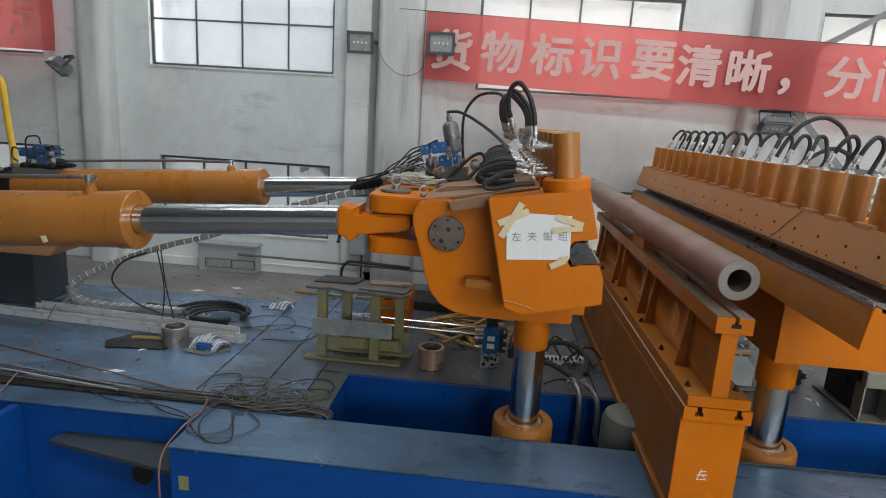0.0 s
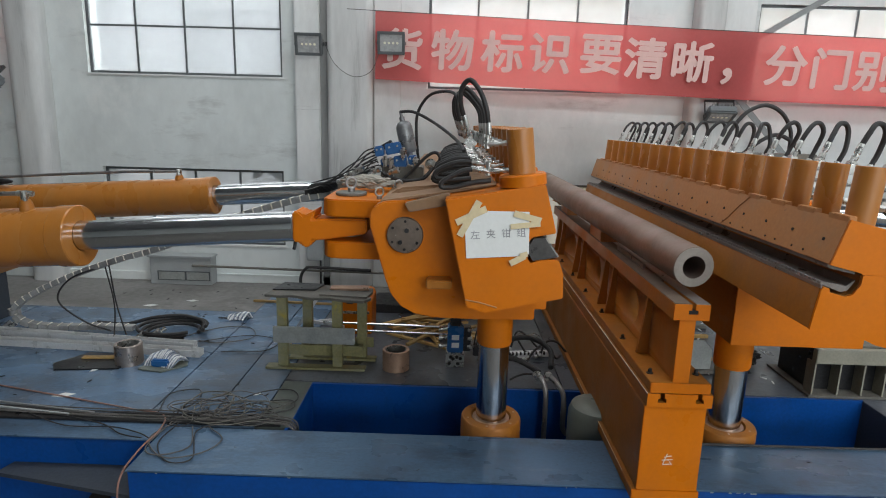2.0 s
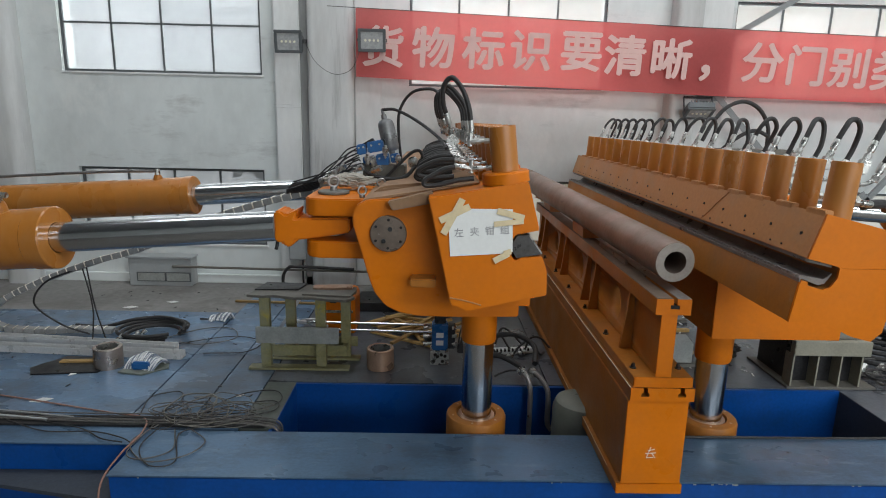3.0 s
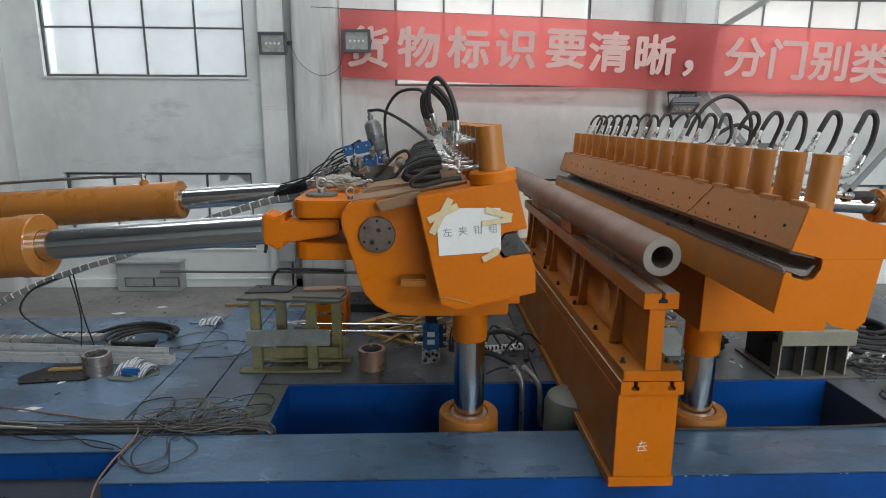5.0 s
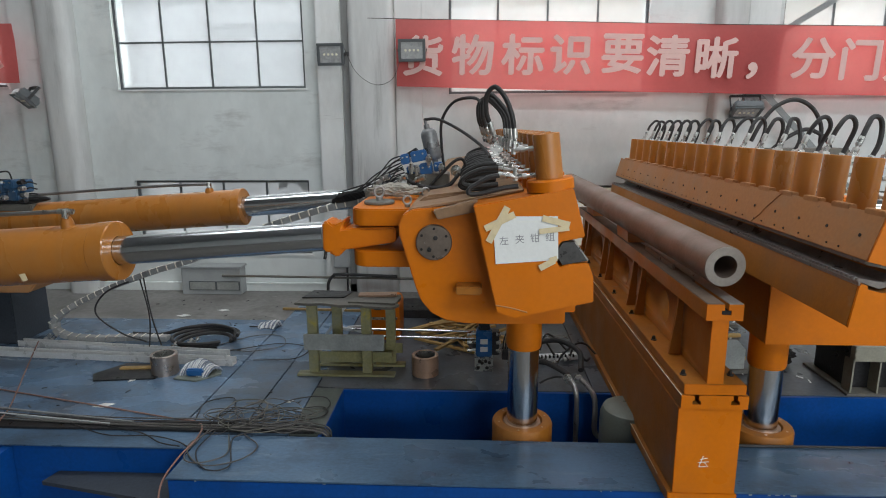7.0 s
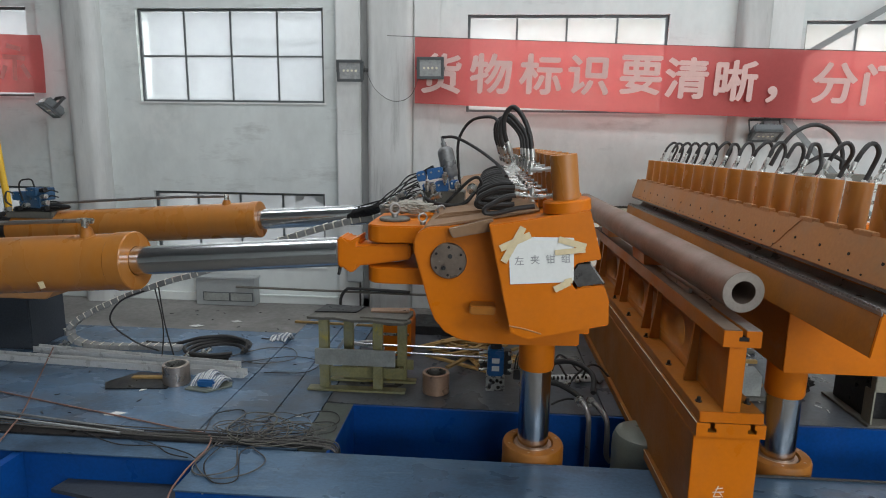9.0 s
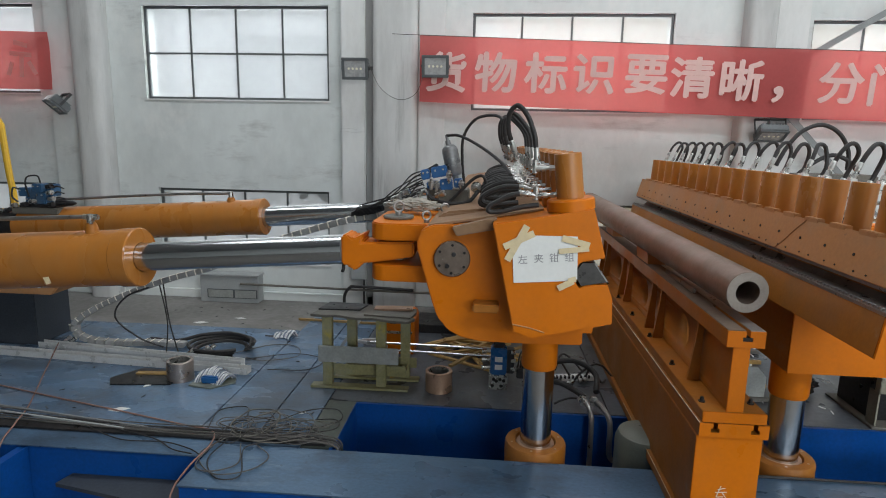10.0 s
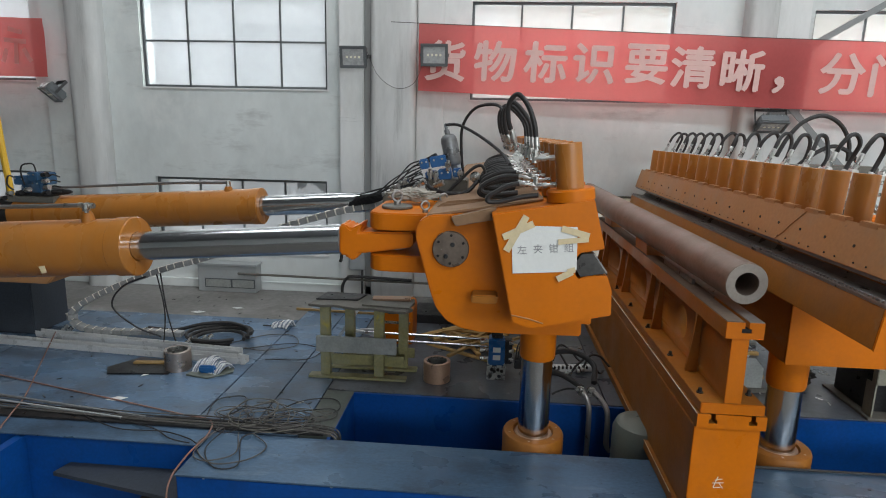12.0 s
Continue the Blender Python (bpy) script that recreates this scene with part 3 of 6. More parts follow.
single("wall_east", add_box(B(), HALL_X1, HALL_X1 + 0.3, HALL_Y0, WALL_Y, GROUND_Z, ROOF_Z), PLASTER, "plain grey plastered end wall", "wall", kind="structure")
bm = B()
ys = [HALL_Y0, *[v for s in sorted(UNSEEN_SKYLIGHTS, key=lambda s: s[2]) for v in s[2:]], WALL_Y + 0.3]
for a, b in zip(ys[::2], ys[1::2]):
    add_box(bm, HALL_X0, HALL_X1, a, b, ROOF_Z, ROOF_Z + 0.1)
for x0, x1, y0, y1 in UNSEEN_SKYLIGHTS:
    add_box(bm, HALL_X0, x0, y0, y1, ROOF_Z, ROOF_Z + 0.1)
    add_box(bm, x1, HALL_X1, y0, y1, ROOF_Z, ROOF_Z + 0.1)
single("ceiling", bm, ROOF, "unseen pale sheet metal hall roof with openings for added lamps", "ceiling", kind="structure")


# ---- writing ----
def writing(name, text, size, m, material, parent, bold=0.0, depth=0.001, width=1.0):
    c = bpy.data.curves.new(name, "FONT")
    c.body, c.size, c.extrude, c.align_x, c.align_y = text, size, depth, "CENTER", "CENTER"
    tmp = new(name + "_curve", c)
    me = bpy.data.meshes.new_from_object(tmp.evaluated_get(bpy.context.evaluated_depsgraph_get()))
    bpy.data.objects.remove(tmp)
    if bold:
        # heavier strokes: the glyph laid over itself a little to each side
        b = bmesh.new()
        for k, (dx, dy) in enumerate(((0, 0), (bold, 0), (-bold, 0), (0, bold), (0, -bold), (bold * 0.7, bold * 0.7), (-bold * 0.7, -bold * 0.7))):
            me.transform(Matrix.Translation((dx, dy, 0.0004 * k)))
            b.from_mesh(me)
            me.transform(Matrix.Translation((-dx, -dy, -0.0004 * k)))
        b.to_mesh(me)
        b.free()
    xs = [v.co.x for v in me.vertices] or [0]
    ys_ = [v.co.y for v in me.vertices] or [0]
    me.transform(m @ Matrix.Diagonal((width, 1, 1, 1)) @ Matrix.Translation((-(min(xs) + max(xs)) / 2, -(min(ys_) + max(ys_)) / 2, 0)))
    me.materials.clear()
    me.materials.append(material)
    ob = new(name, me)
    ob.parent = parent
    ob.matrix_parent_inverse = Matrix.Translation(-parent.location)
    return ob


# ---- banners ----
def banner_cloth(x0, x1, top, bottom, sag, y, fold):
    bm = B()
    nx, nz = 90, 12
    grid = []
    for i in range(nx + 1):
        s = i / nx
        col = []
        for j in range(nz + 1):
            t = j / nz
            z = (top[0] * (1 - s) + top[1] * s) * (1 - t) + (bottom[0] * (1 - s) + bottom[1] * s) * t - sag * 4 * s * (1 - s) * (0.5 + 0.5 * t)
            col.append(bm.verts.new((x0 + (x1 - x0) * s, y + fold * noise.noise((s * (x1 - x0) * 1.6, t * 0.7, 3.1)) + fold * 0.4 * noise.noise((s * (x1 - x0) * 5 + t * 2, t * 2, 7)), z)))
        grid.append(col)
    for i in range(nx):
        for j in range(nz):
            bm.faces.new((grid[i][j], grid[i + 1][j], grid[i + 1][j + 1], grid[i][j + 1]))
    return bm


BY = 6.62
banner = thing("banner", (2.2, BY, 2.6), "long red cloth banner with white Chinese slogan", "banner")
cl = part("cloth", banner_cloth(-0.85, 6.2, (3.09, 2.90), (2.395, 2.225), 0.02, BY, 0.014), BANNER, banner)
text = "货物标识要清晰，分门别类"
cx = [-0.565, -0.03, 0.50, 1.005, 1.545, 2.012, 2.515, 2.882, 3.497, 3.973, 4.433, 4.911]
cz = [2.707, 2.708, 2.704, 2.698, 2.702, 2.676, 2.652, 2.516, 2.635, 2.616, 2.601, 2.581]
for ch, x, z in zip(text, cx, cz):
    writing("character", ch, 0.43, pose(x, BY - 0.032, z, 90, 1.6, 0), LETTER, banner, 0.012, 0.001, 1.07)
part("hanging_line", add_tube(B(), [(-1.15, BY, 3.10), (-0.85, BY, 3.09), (2.6, BY, 2.985), (6.2, BY, 2.90)], 0.004, 5, 0), CABLE, banner)
banner2 = thing("banner", (-7, BY, 2.8), "red cloth banner with creased corner and pale lettering", "banner")
part("cloth", banner_cloth(-10.0, -5.09, (3.2, 3.10), (2.50, 2.47), 0.0, BY, 0.05), BANNER, banner2)
bm = B()
for a, b in [((-5.46, 2.98), (-5.30, 2.94)), ((-5.52, 2.86), (-5.26, 2.84)), ((-5.38, 2.84), (-5.40, 2.60)), ((-5.50, 2.76), (-5.56, 2.62)), ((-5.30, 2.77), (-5.22, 2.63))]:
    add_bar(bm, (a[0], BY - 0.06, a[1]), (b[0], BY - 0.06, b[1]), 0.002, 0.05)
part("faded_lettering", bm, FADED, banner2, "pale unreadable strokes")


# ---- floodlights ----
def floodlight(x, y, z, tilt, yaw, wall_gap):
    f = thing("floodlight", (0, 0, 0), "grey aluminium LED floodlight on a wall bracket", "floodlight", "floodlights on the wall")
    part("housing", add_prism(B(), [(-0.14, -0.11), (0.14, -0.11), (0.14, 0.11), (-0.14, 0.11)], -0.03, 0.05, 0.012), FRAME, f)
    bm = B()
    for a, b, c, d in [(-0.145, 0.145, 0.085, 0.115), (-0.145, 0.145, -0.115, -0.085), (-0.145, -0.115, -0.085, 0.085), (0.115, 0.145, -0.085, 0.085)]:
        add_box(bm, a, b, -0.045, -0.031, c, d, 0.004)
    part("bezel", bm, FRAME, f)
    part("reflector", add_box(B(), -0.114, 0.114, -0.036, -0.0305, -0.084, 0.084), LENS, f, "dim grey reflector behind glass")
    for k in range(4):
        part("led", add_cyl(B(), (-0.066 + 0.044 * k, -0.036, 0.0), (-0.066 + 0.044 * k, -0.040, 0.0), 0.013, 10), LED, f)
    bm = B()
    for k in range(7):
        add_box(bm, -0.10 + k * 0.033 - 0.003, -0.10 + k * 0.033 + 0.003, 0.0505, 0.075, -0.09, 0.09)
    part("fins", bm, FRAME, f)
    bm = B()
    add_box(bm, -0.155, -0.148, -0.01, wall_gap, -0.015, 0.015)
    add_box(bm, 0.148, 0.155, -0.01, wall_gap, -0.015, 0.015)
    add_box(bm, -0.155, 0.155, wall_gap, wall_gap + 0.006, -0.02, 0.02)
    part("bracket", bm, DARK, f)
    f.matrix_basis = pose(x, y, z, tilt, 0, yaw)
    return f


floodlight(-1.557, 6.62, 2.735, 8, 0, 0.20)
floodlight(-0.672, 6.56, 2.76, 8, 0, 0.30)
floodlight(2.87, 6.60, 2.12, 62, -6, 0.16)
floodlight(-5.04, 6.60, 2.30, 48, -38, 0.16)
single("lamp_cable", add_tube(B(), [(-1.42, 6.66, 2.80), (-1.30, 6.68, 2.55), (-1.10, 6.68, 2.42), (-0.9, 6.62, 2.47), (-0.80, 6.60, 2.68)], 0.0032, 6), CABLE, "thin black cable slung between two floodlights", "cable")

# hairline joints and knocks in the plaster of the pilasters
for x0, x1, z, y in [(-1.80, -1.48, 2.06, 6.85), (-1.80, -1.60, 2.09, 6.85), (-1.75, -1.48, 0.98, 6.85), (-0.89, -0.62, 1.62, 6.89)]:
    bm = B()
    pts = [(x0 + (x1 - x0) * i / 8, y - 0.0012, z + random.uniform(-0.006, 0.006)) for i in range(9)]
    add_tube(bm, pts, 0.0022, 5, 0)
    single("plaster_crack", bm, COLUMN, "hairline crack in the pilaster plaster", "crack", kind="structure")

# steel bracing at the wall
brace = thing("wall_brace", (3.2, 6.75, 2.4), "grey steel angle bracing fixed to the wall columns", "bracing")
for a, b in [((3.02, 2.80), (4.9, 3.96)), ((2.98, 2.42), (4.35, 1.02)), ((5.55, 1.88), (4.25, 0.25)), ((4.35, 1.02), (5.2, 1.02)), ((4.9, 1.25), (5.6, 0.5))]:
    bm = B()
    add_bar(bm, (a[0], 6.72, a[1]), (b[0], 6.72, b[1]), 0.012, 0.062)
    add_bar(bm, (a[0], 6.755, a[1]), (b[0], 6.755, b[1]), 0.06, 0.012)
    part("angle_bar", bm, STRUT, brace)
part("gusset_plate", add_prism(B(), [(2.9, 2.2), (3.2, 2.25), (3.25, 2.95), (2.9, 3.0)], 6.73, 6.742), STRUT, brace)


# ---- work table beam ----
Y0, Y1 = 2.866, 6.45
table = thing("beam_table", (1.2, Y0, 0), "orange welded steel beam with a slotted rail on top", "machine table")
part("box_girder", add_box(B(), 1.040, 1.361, Y0 + 0.012, Y1, 0.060, 0.545, 0.003), ORANGE_WORN_SHADED, table)
# thin ORANGE slices on the ends put the front light into colour
part("lit_end_face", add_box(B(), 1.040, 1.361, Y0 + 0.004, Y0 + 0.0115, 0.060, 0.545, 0.002), ORANGE, table, "thin brighter orange end slice, front light put into its colour")
part("foot_plate", add_box(B(), 1.016, 1.374, Y0 + 0.012, Y1, 0.0, 0.058, 0.004), ORANGE_WORN_SHADED, table)
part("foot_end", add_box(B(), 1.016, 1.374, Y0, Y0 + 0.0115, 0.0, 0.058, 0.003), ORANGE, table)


def slotted(x0, x1, z0, z1, slots, y0, y1):
    """A plate with T-slots cut in from above: each (centre, neck, depth of neck, head)."""
    pts = [(x0, z0), (x1, z0), (x1, z1)]
    for c, neck, dn, head in sorted(slots, reverse=True):
        dh = dn + 0.022
        pts += [(c + neck, z1), (c + neck, z1 - dn), (c + head, z1 - dn), (c + head, z1 - dh), (c - head, z1 - dh), (c - head, z1 - dn), (c - neck, z1 - dn), (c - neck, z1)]
    pts.append((x0, z1))
    return add_prism(B(), pts, y0, y1)


part("slot_plate", slotted(1.045, 1.380, 0.547, 0.619, [(1.122, 0.011, 0.026, 0.021), (1.315, 0.011, 0.026, 0.021)], Y0 - 0.004, Y1), ORANGE_WORN_SHADED, table)
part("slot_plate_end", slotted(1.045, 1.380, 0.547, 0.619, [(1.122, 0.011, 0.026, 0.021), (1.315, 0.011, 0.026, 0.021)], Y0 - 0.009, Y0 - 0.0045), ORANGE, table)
part("web_base", add_box(B(), 1.058, 1.367, Y0 + 0.006, Y1, 0.621, 0.676, 0.003), ORANGE_WORN_SHADED, table)
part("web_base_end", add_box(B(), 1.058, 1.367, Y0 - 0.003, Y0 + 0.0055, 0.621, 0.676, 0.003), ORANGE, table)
part("pale_edge", add_tube(B(), [(1.0455, Y0, 0.6185), (1.0455, Y1, 0.6185)], 0.0022, 6, 0), CHALK, table, "pale line along the edge")
# pale tube drawn in for the bright highlight along the foot edge
part("pale_edge", add_tube(B(), [(1.0170, 3.05, 0.0575), (1.0170, 4.3, 0.0575)], 0.0020, 6, 0), TAPE, table, "pale line along the edge")
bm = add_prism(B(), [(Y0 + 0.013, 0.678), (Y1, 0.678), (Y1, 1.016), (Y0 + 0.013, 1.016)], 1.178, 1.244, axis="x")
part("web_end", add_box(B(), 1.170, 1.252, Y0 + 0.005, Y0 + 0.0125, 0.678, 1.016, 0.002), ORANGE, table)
# oval windows along the web
web = part("web", bm, ORANGE_WORN_SHADED, table)
hole_ys = [3.64 + 0.95 * k for k in range(3)]
cut_bm = B()
for hy in hole_ys:
    pts = [(hy + 0.115 * math.cos(2 * math.pi * i / 24), 0.85 + 0.110 * math.sin(2 * math.pi * i / 24)) for i in range(24)]
    add_prism(cut_bm, pts, 1.10, 1.33, axis="x")
cutter = new("cutter", mesh_of("cutter", cut_bm, HOLE))
mod = web.modifiers.new("windows", "BOOLEAN")
mod.object, mod.solver = cutter, "EXACT"
pierced = bpy.data.meshes.new_from_object(web.evaluated_get(bpy.context.evaluated_depsgraph_get()))
web.modifiers.clear()
web.data = pierced
bpy.data.objects.remove(cutter)
for y in (3.27, 4.00, 4.22, 4.95, 5.17, 5.90, 6.12):
    part("rib", add_prism(B(), [(1.105, 0.678), (1.170, 0.678), (1.170, 1.014), (1.140, 1.014), (1.132, 0.90)], y, y + 0.022), ORANGE_WORN_SHADED, table)
    part("rib", add_prism(B(), [(1.252, 0.678), (1.360, 0.678), (1.300, 1.014), (1.252, 1.014)], y, y + 0.022), ORANGE_WORN_SHADED, table)
part("rail", slotted(1.134, 1.312, 1.018, 1.100, [(1.230, 0.010, 0.030, 0.024)], Y0 + 0.004, Y1), ORANGE_WORN_SHADED, table)
part("rail_end", slotted(1.134, 1.312, 1.018, 1.100, [(1.230, 0.010, 0.030, 0.024)], Y0 - 0.006, Y0 + 0.0035), ORANGE, table)
part("slot_floor", add_box(B(), 1.2075, 1.2525, Y0 - 0.002, Y1, 1.0485, 1.066), HOLE, table)
part("rail_face_left", add_box(B(), 1.136, 1.218, Y0 - 0.002, Y1, 1.1005, 1.104), RAIL_DUST, table, "dust-covered running face")
part("slot_dust", add_box(B(), 1.219, 1.241, Y0 + 0.46, Y1, 1.0665, 1.1015), RAIL_DUST, table, "dirt packed into the slot")
part("rail_face_right", add_box(B(), 1.242, 1.310, Y0 - 0.002, Y1, 1.1005, 1.104), STEEL, table, "bare worn steel running face")
for k in range(7):
    for x in (1.092, 1.335):
        y = 2.99 + 0.52 * k
        bm = add_cyl(B(), (x, y, 0.676), (x, y, 0.681), 0.018, 16)
        add_cyl(bm, (x, y, 0.681), (x, y, 0.698), 0.011, 6)
        add_cyl(bm, (x, y, 0.698), (x, y, 0.703), 0.008, 10)
        part("bolt", bm, DARK, table, "dark hexagon bolt")
bm = B()
for a, b in [((1.165, 0.278), (1.215, 0.290)), ((1.150, 0.255), (1.225, 0.262)), ((1.185, 0.305), (1.160, 0.225)), ((1.192, 0.262), (1.222, 0.222)), ((1.158, 0.222), (1.208, 0.226))]:
    a, b = [(1.186 + 0.75 * (p[0] - 1.187), 0.242 + 0.75 * (p[1] - 0.258)) for p in (a, b)]
    add_bar(bm, (a[0], Y0 + 0.002, a[1]), (b[0], Y0 + 0.002, b[1]), 0.002, 0.0035)
part("chalk_mark", bm, CHALK, table, "scrawled chalk strokes")

# pipe on the rail with its supports
PX, PZ, PR = 1.283, 1.247, 0.1085
pipe = thing("steel_pipe", (PX, 3.05, 1.14), "long thick-walled brown steel pipe lying on the rail", "pipe")
AX0, AX1 = Vector((1.284, 3.05, 1.247)), Vector((1.06, 6.7, 1.335))
part("pipe_wall", add_lathe(B(), AX0, AX1, [(0.0, 0.060), (0.0, PR - 0.003), (0.001, PR), (0.999, PR), (1.0, PR - 0.003), (1.0, 0.060)], 48, closed=True), PIPE, pipe)
part("cut_face", add_lathe(B(), AX0 - (AX1 - AX0).normalized() * 0.003, AX0 + (AX1 - AX0).normalized() * 0.001, [(0.0, 0.0605), (0.0, PR - 0.0035), (1.0, PR - 0.0035), (1.0, 0.0605)], 48, closed=True), PIPE_CUT, pipe, "pale sawn end face")
for yy in (4.43, 5.75):
    c = AX0.lerp(AX1, (yy - AX0.y) / (AX1.y - AX0.y))
    blk = thing("pipe_support", (1.22, yy, 1.104), "dusty orange-brown saddle block under the pipe", "support block", "pipe supports")
    part("saddle", add_prism(B(), [(1.145, 1.1045), (1.305, 1.1045), (1.315, c.z - 0.055), (c.x + 0.06, c.z - 0.105), (c.x - 0.06, c.z - 0.105), (1.135, c.z - 0.055)], yy, yy + 0.34, 0.004), ORANGE_DUSTY, blk)
packer = single("packer_strip", add_box(B(), 1.196, 1.214, 3.58, 4.16, 1.1045, 1.136, 0.002), STEEL, "pale steel packing strip on the rail", "strip")


# ---- posts under the clamps ----
def post(x, y, ztop, zsleeve):
    p = thing("support_post", (x, y, -0.62), "chromed hydraulic post in an orange collar", "hydraulic post", "posts under the clamps")
    part("collar", add_lathe(B(), (x, y, -0.619), (x, y, 0.04), [(0, 0.20), (0.97, 0.20), (0.995, 0.192), (1.0, 0.185), (1.0, 0.135), (0.96, 0.125), (0.955, 0.108)], 48), ORANGE_WORN_SHADED, p)
    part("seal", add_lathe(B(), (x, y, 0.0), (x, y, 0.03), [(0, 0.102), (0, 0.128), (1, 0.122), (1, 0.102)], 40, closed=True), COPPER, p, "bronze guide ring")
    part("rod", add_cyl(B(), (x, y, -0.01), (x, y, zsleeve + 0.02), 0.101, 48, 0.004), CHROME_UP, p, "polished chrome rod")
    part("sleeve", add_lathe(B(), (x, y, zsleeve), (x, y, ztop), [(0, 0.108), (0.05, 0.114), (1, 0.116)], 40), ORANGE, p)
    for k in range(6):
        a = k * math.pi / 3 + 0.3
        part("bolt", add_cyl(B(), (x + 0.163 * math.cos(a), y + 0.163 * math.sin(a), 0.03), (x + 0.163 * math.cos(a), y + 0.163 * math.sin(a), 0.042), 0.008, 8), COPPER, p)
    return p


post(0.316, 3.69, 0.87, 0.555)
post(1.875, 3.69, 0.80, 0.450)

# ---- left clamp ----
CY0, CY1 = 2.40, 6.70
left = thing("clamp_unit", (0.2, CY0, 0.86), "orange clamp jaw with cylinders and a paper sheet on its end", "machine clamp", "clamp jaws")
HEAD = [(-0.018, 1.647), (0.384, 1.72), (0.439, 1.521), (0.342, 1.501), (0.309, 1.448), (0.340, 1.392), (0.375, 1.406), (0.455, 1.412), (0.478, 1.353), (0.483, 1.246), (0.158, 1.17), (0.082, 1.196)]
part("jaw_body", add_prism(B(), HEAD, CY0, CY1, 0.004), ORANGE, left)
part("grip", add_prism(B(), [(0.322, 1.448), (0.350, 1.496), (0.395, 1.500), (0.452, 1.420), (0.350, 1.402)], CY0 + 0.01, CY1 - 0.01), GRIP, left, "dark serrated steel grip insert")
bm = B()
for k in range(60):
    y = CY0 + 0.02 + 0.018 * k
    add_bar(bm, (0.400, y, 1.4985), (0.456, y, 1.4205), 0.008, 0.006)
part("teeth", bm, STEEL, left, "worn bright grip teeth")
# lever plates with the round pivot cap
LEVER = [(-0.346, 1.507), (-0.345, 1.55), (-0.325, 1.59), (-0.28, 1.612), (-0.19, 1.618), (0.0, 1.64), (0.2, 1.6), (0.3, 1.4), (0.394, 1.2), (0.394, 1.095), (0.1, 1.090), (-0.055, 1.092), (-0.144, 1.108), (-0.205, 1.140), (-0.250, 1.195), (-0.275, 1.26)]
for yy in (2.56, 4.40):
    part("lever_plate", add_prism(B(), LEVER, yy, yy + 0.10, 0.006), ORANGE, left)
    part("pivot_cap", add_lathe(B(), (-0.19, yy + 0.01, 1.467), (-0.19, yy - 0.018, 1.467), [(0, 0.080), (0.8, 0.080), (1, 0.076)], 40), CAP, left, "bare worn steel pivot cover")
    for k in range(6):
        a = k * math.pi / 3 + 0.5
        part("cap_screw", add_cyl(B(), (-0.19 + 0.062 * math.cos(a), yy - 0.017, 1.467 + 0.062 * math.sin(a)), (-0.19 + 0.062 * math.cos(a), yy - 0.022, 1.467 + 0.062 * math.sin(a)), 0.006, 8), HOLE, left)
    for dx, dz in ((0.008, 0.022), (-0.02, -0.03)):
        part("grease_point", add_cyl(B(), (-0.19 + dx, yy - 0.015, 1.467 + dz), (-0.19 + dx, yy - 0.026, 1.467 + dz), 0.010, 10), DARK, left)
part("front_cover", add_prism(B(), [(-0.19, 1.612), (-0.17, 1.575), (0.0, 1.61), (0.0, 1.66), (-0.04, 1.652)], 2.50, 2.56, 0.004), TOP_DUST, left)
part("stop_block", add_box(B(), -0.092, 0.02, 2.47, 2.56, 1.250, 1.288, 0.006), ORANGE_WORN_SHADED, left)
part("inner_web", add_prism(B(), [(-0.10, 1.12), (0.2, 1.12), (0.2, 1.6), (-0.10, 1.6)], 2.66, CY1 - 0.1), ORANGE, left)
part("underbeam", add_box(B(), 0.12, 0.60, 3.46, 6.60, 0.86, 1.17, 0.006), ORANGE, left)
# dusty top deck behind the cylinders
part("top_deck", add_prism(B(), [(-0.30, 1.600), (-0.02, 1.650), (0.20, 1.690), (0.20, 1.697), (-0.02, 1.658), (-0.30, 1.612)], 2.58, CY1 - 0.05), TOP_DUST, left, "dusty brown top plate")
# yoke plates gripping the rod end
for z0, z1 in ((1.518, 1.598), (1.325, 1.402)):
    pts = [(-0.20, 2.67), (-0.20, 3.25), (-0.49, 3.25), (-0.585, 3.15)]
    pts += [(-0.505 - 0.08 * math.cos(radians(a)), 2.75 - 0.08 * math.sin(radians(a))) for a in (0, 30, 60, 90)]
    part("yoke_plate", add_prism(B(), pts, z0, z1, 0.006, axis="z"), ORANGE, left)
part("yoke_pin", add_cyl(B(), (-0.475, 2.86, 1.31), (-0.475, 2.86, 1.605), 0.05, 28), STEEL, left)
part("pin_disc", add_cyl(B(), (-0.475, 2.86, 1.599), (-0.475, 2.86, 1.614), 0.075, 32, 0.004), GREY_STEEL, left, "grey keeper disc")


def eye_bolt(x, y, z, s=1.0):
    bm = add_cyl(B(), (x, y, z), (x, y, z + 0.02 * s), 0.018 * s, 14)
    pts = [(x + 0.024 * s * math.sin(a), y + 0.006 * math.sin(a), z + 0.044 * s + 0.026 * s * math.cos(a)) for a in [2 * math.pi * i / 14 for i in range(15)]]
    add_tube(bm, pts, 0.007 * s, 8, 0)
    return bm


part("eye_bolt", eye_bolt(-0.475, 2.86, 1.614, 0.95), STEEL, left, "steel lifting eye")
part("eye_bolt", eye_bolt(-0.325, 2.74, 1.598, 0.75), STEEL, left, "steel lifting eye")
part("eye_bolt", eye_bolt(-0.265, 3.05, 1.600, 0.8), STEEL, left, "steel lifting eye")
part("yoke_rib", add_prism(B(), [(-0.30, 1.6), (0.0, 1.645), (0.0, 1.67), (-0.24, 1.645)], 2.80, 3.05, 0.012), TOP_DUST, left)


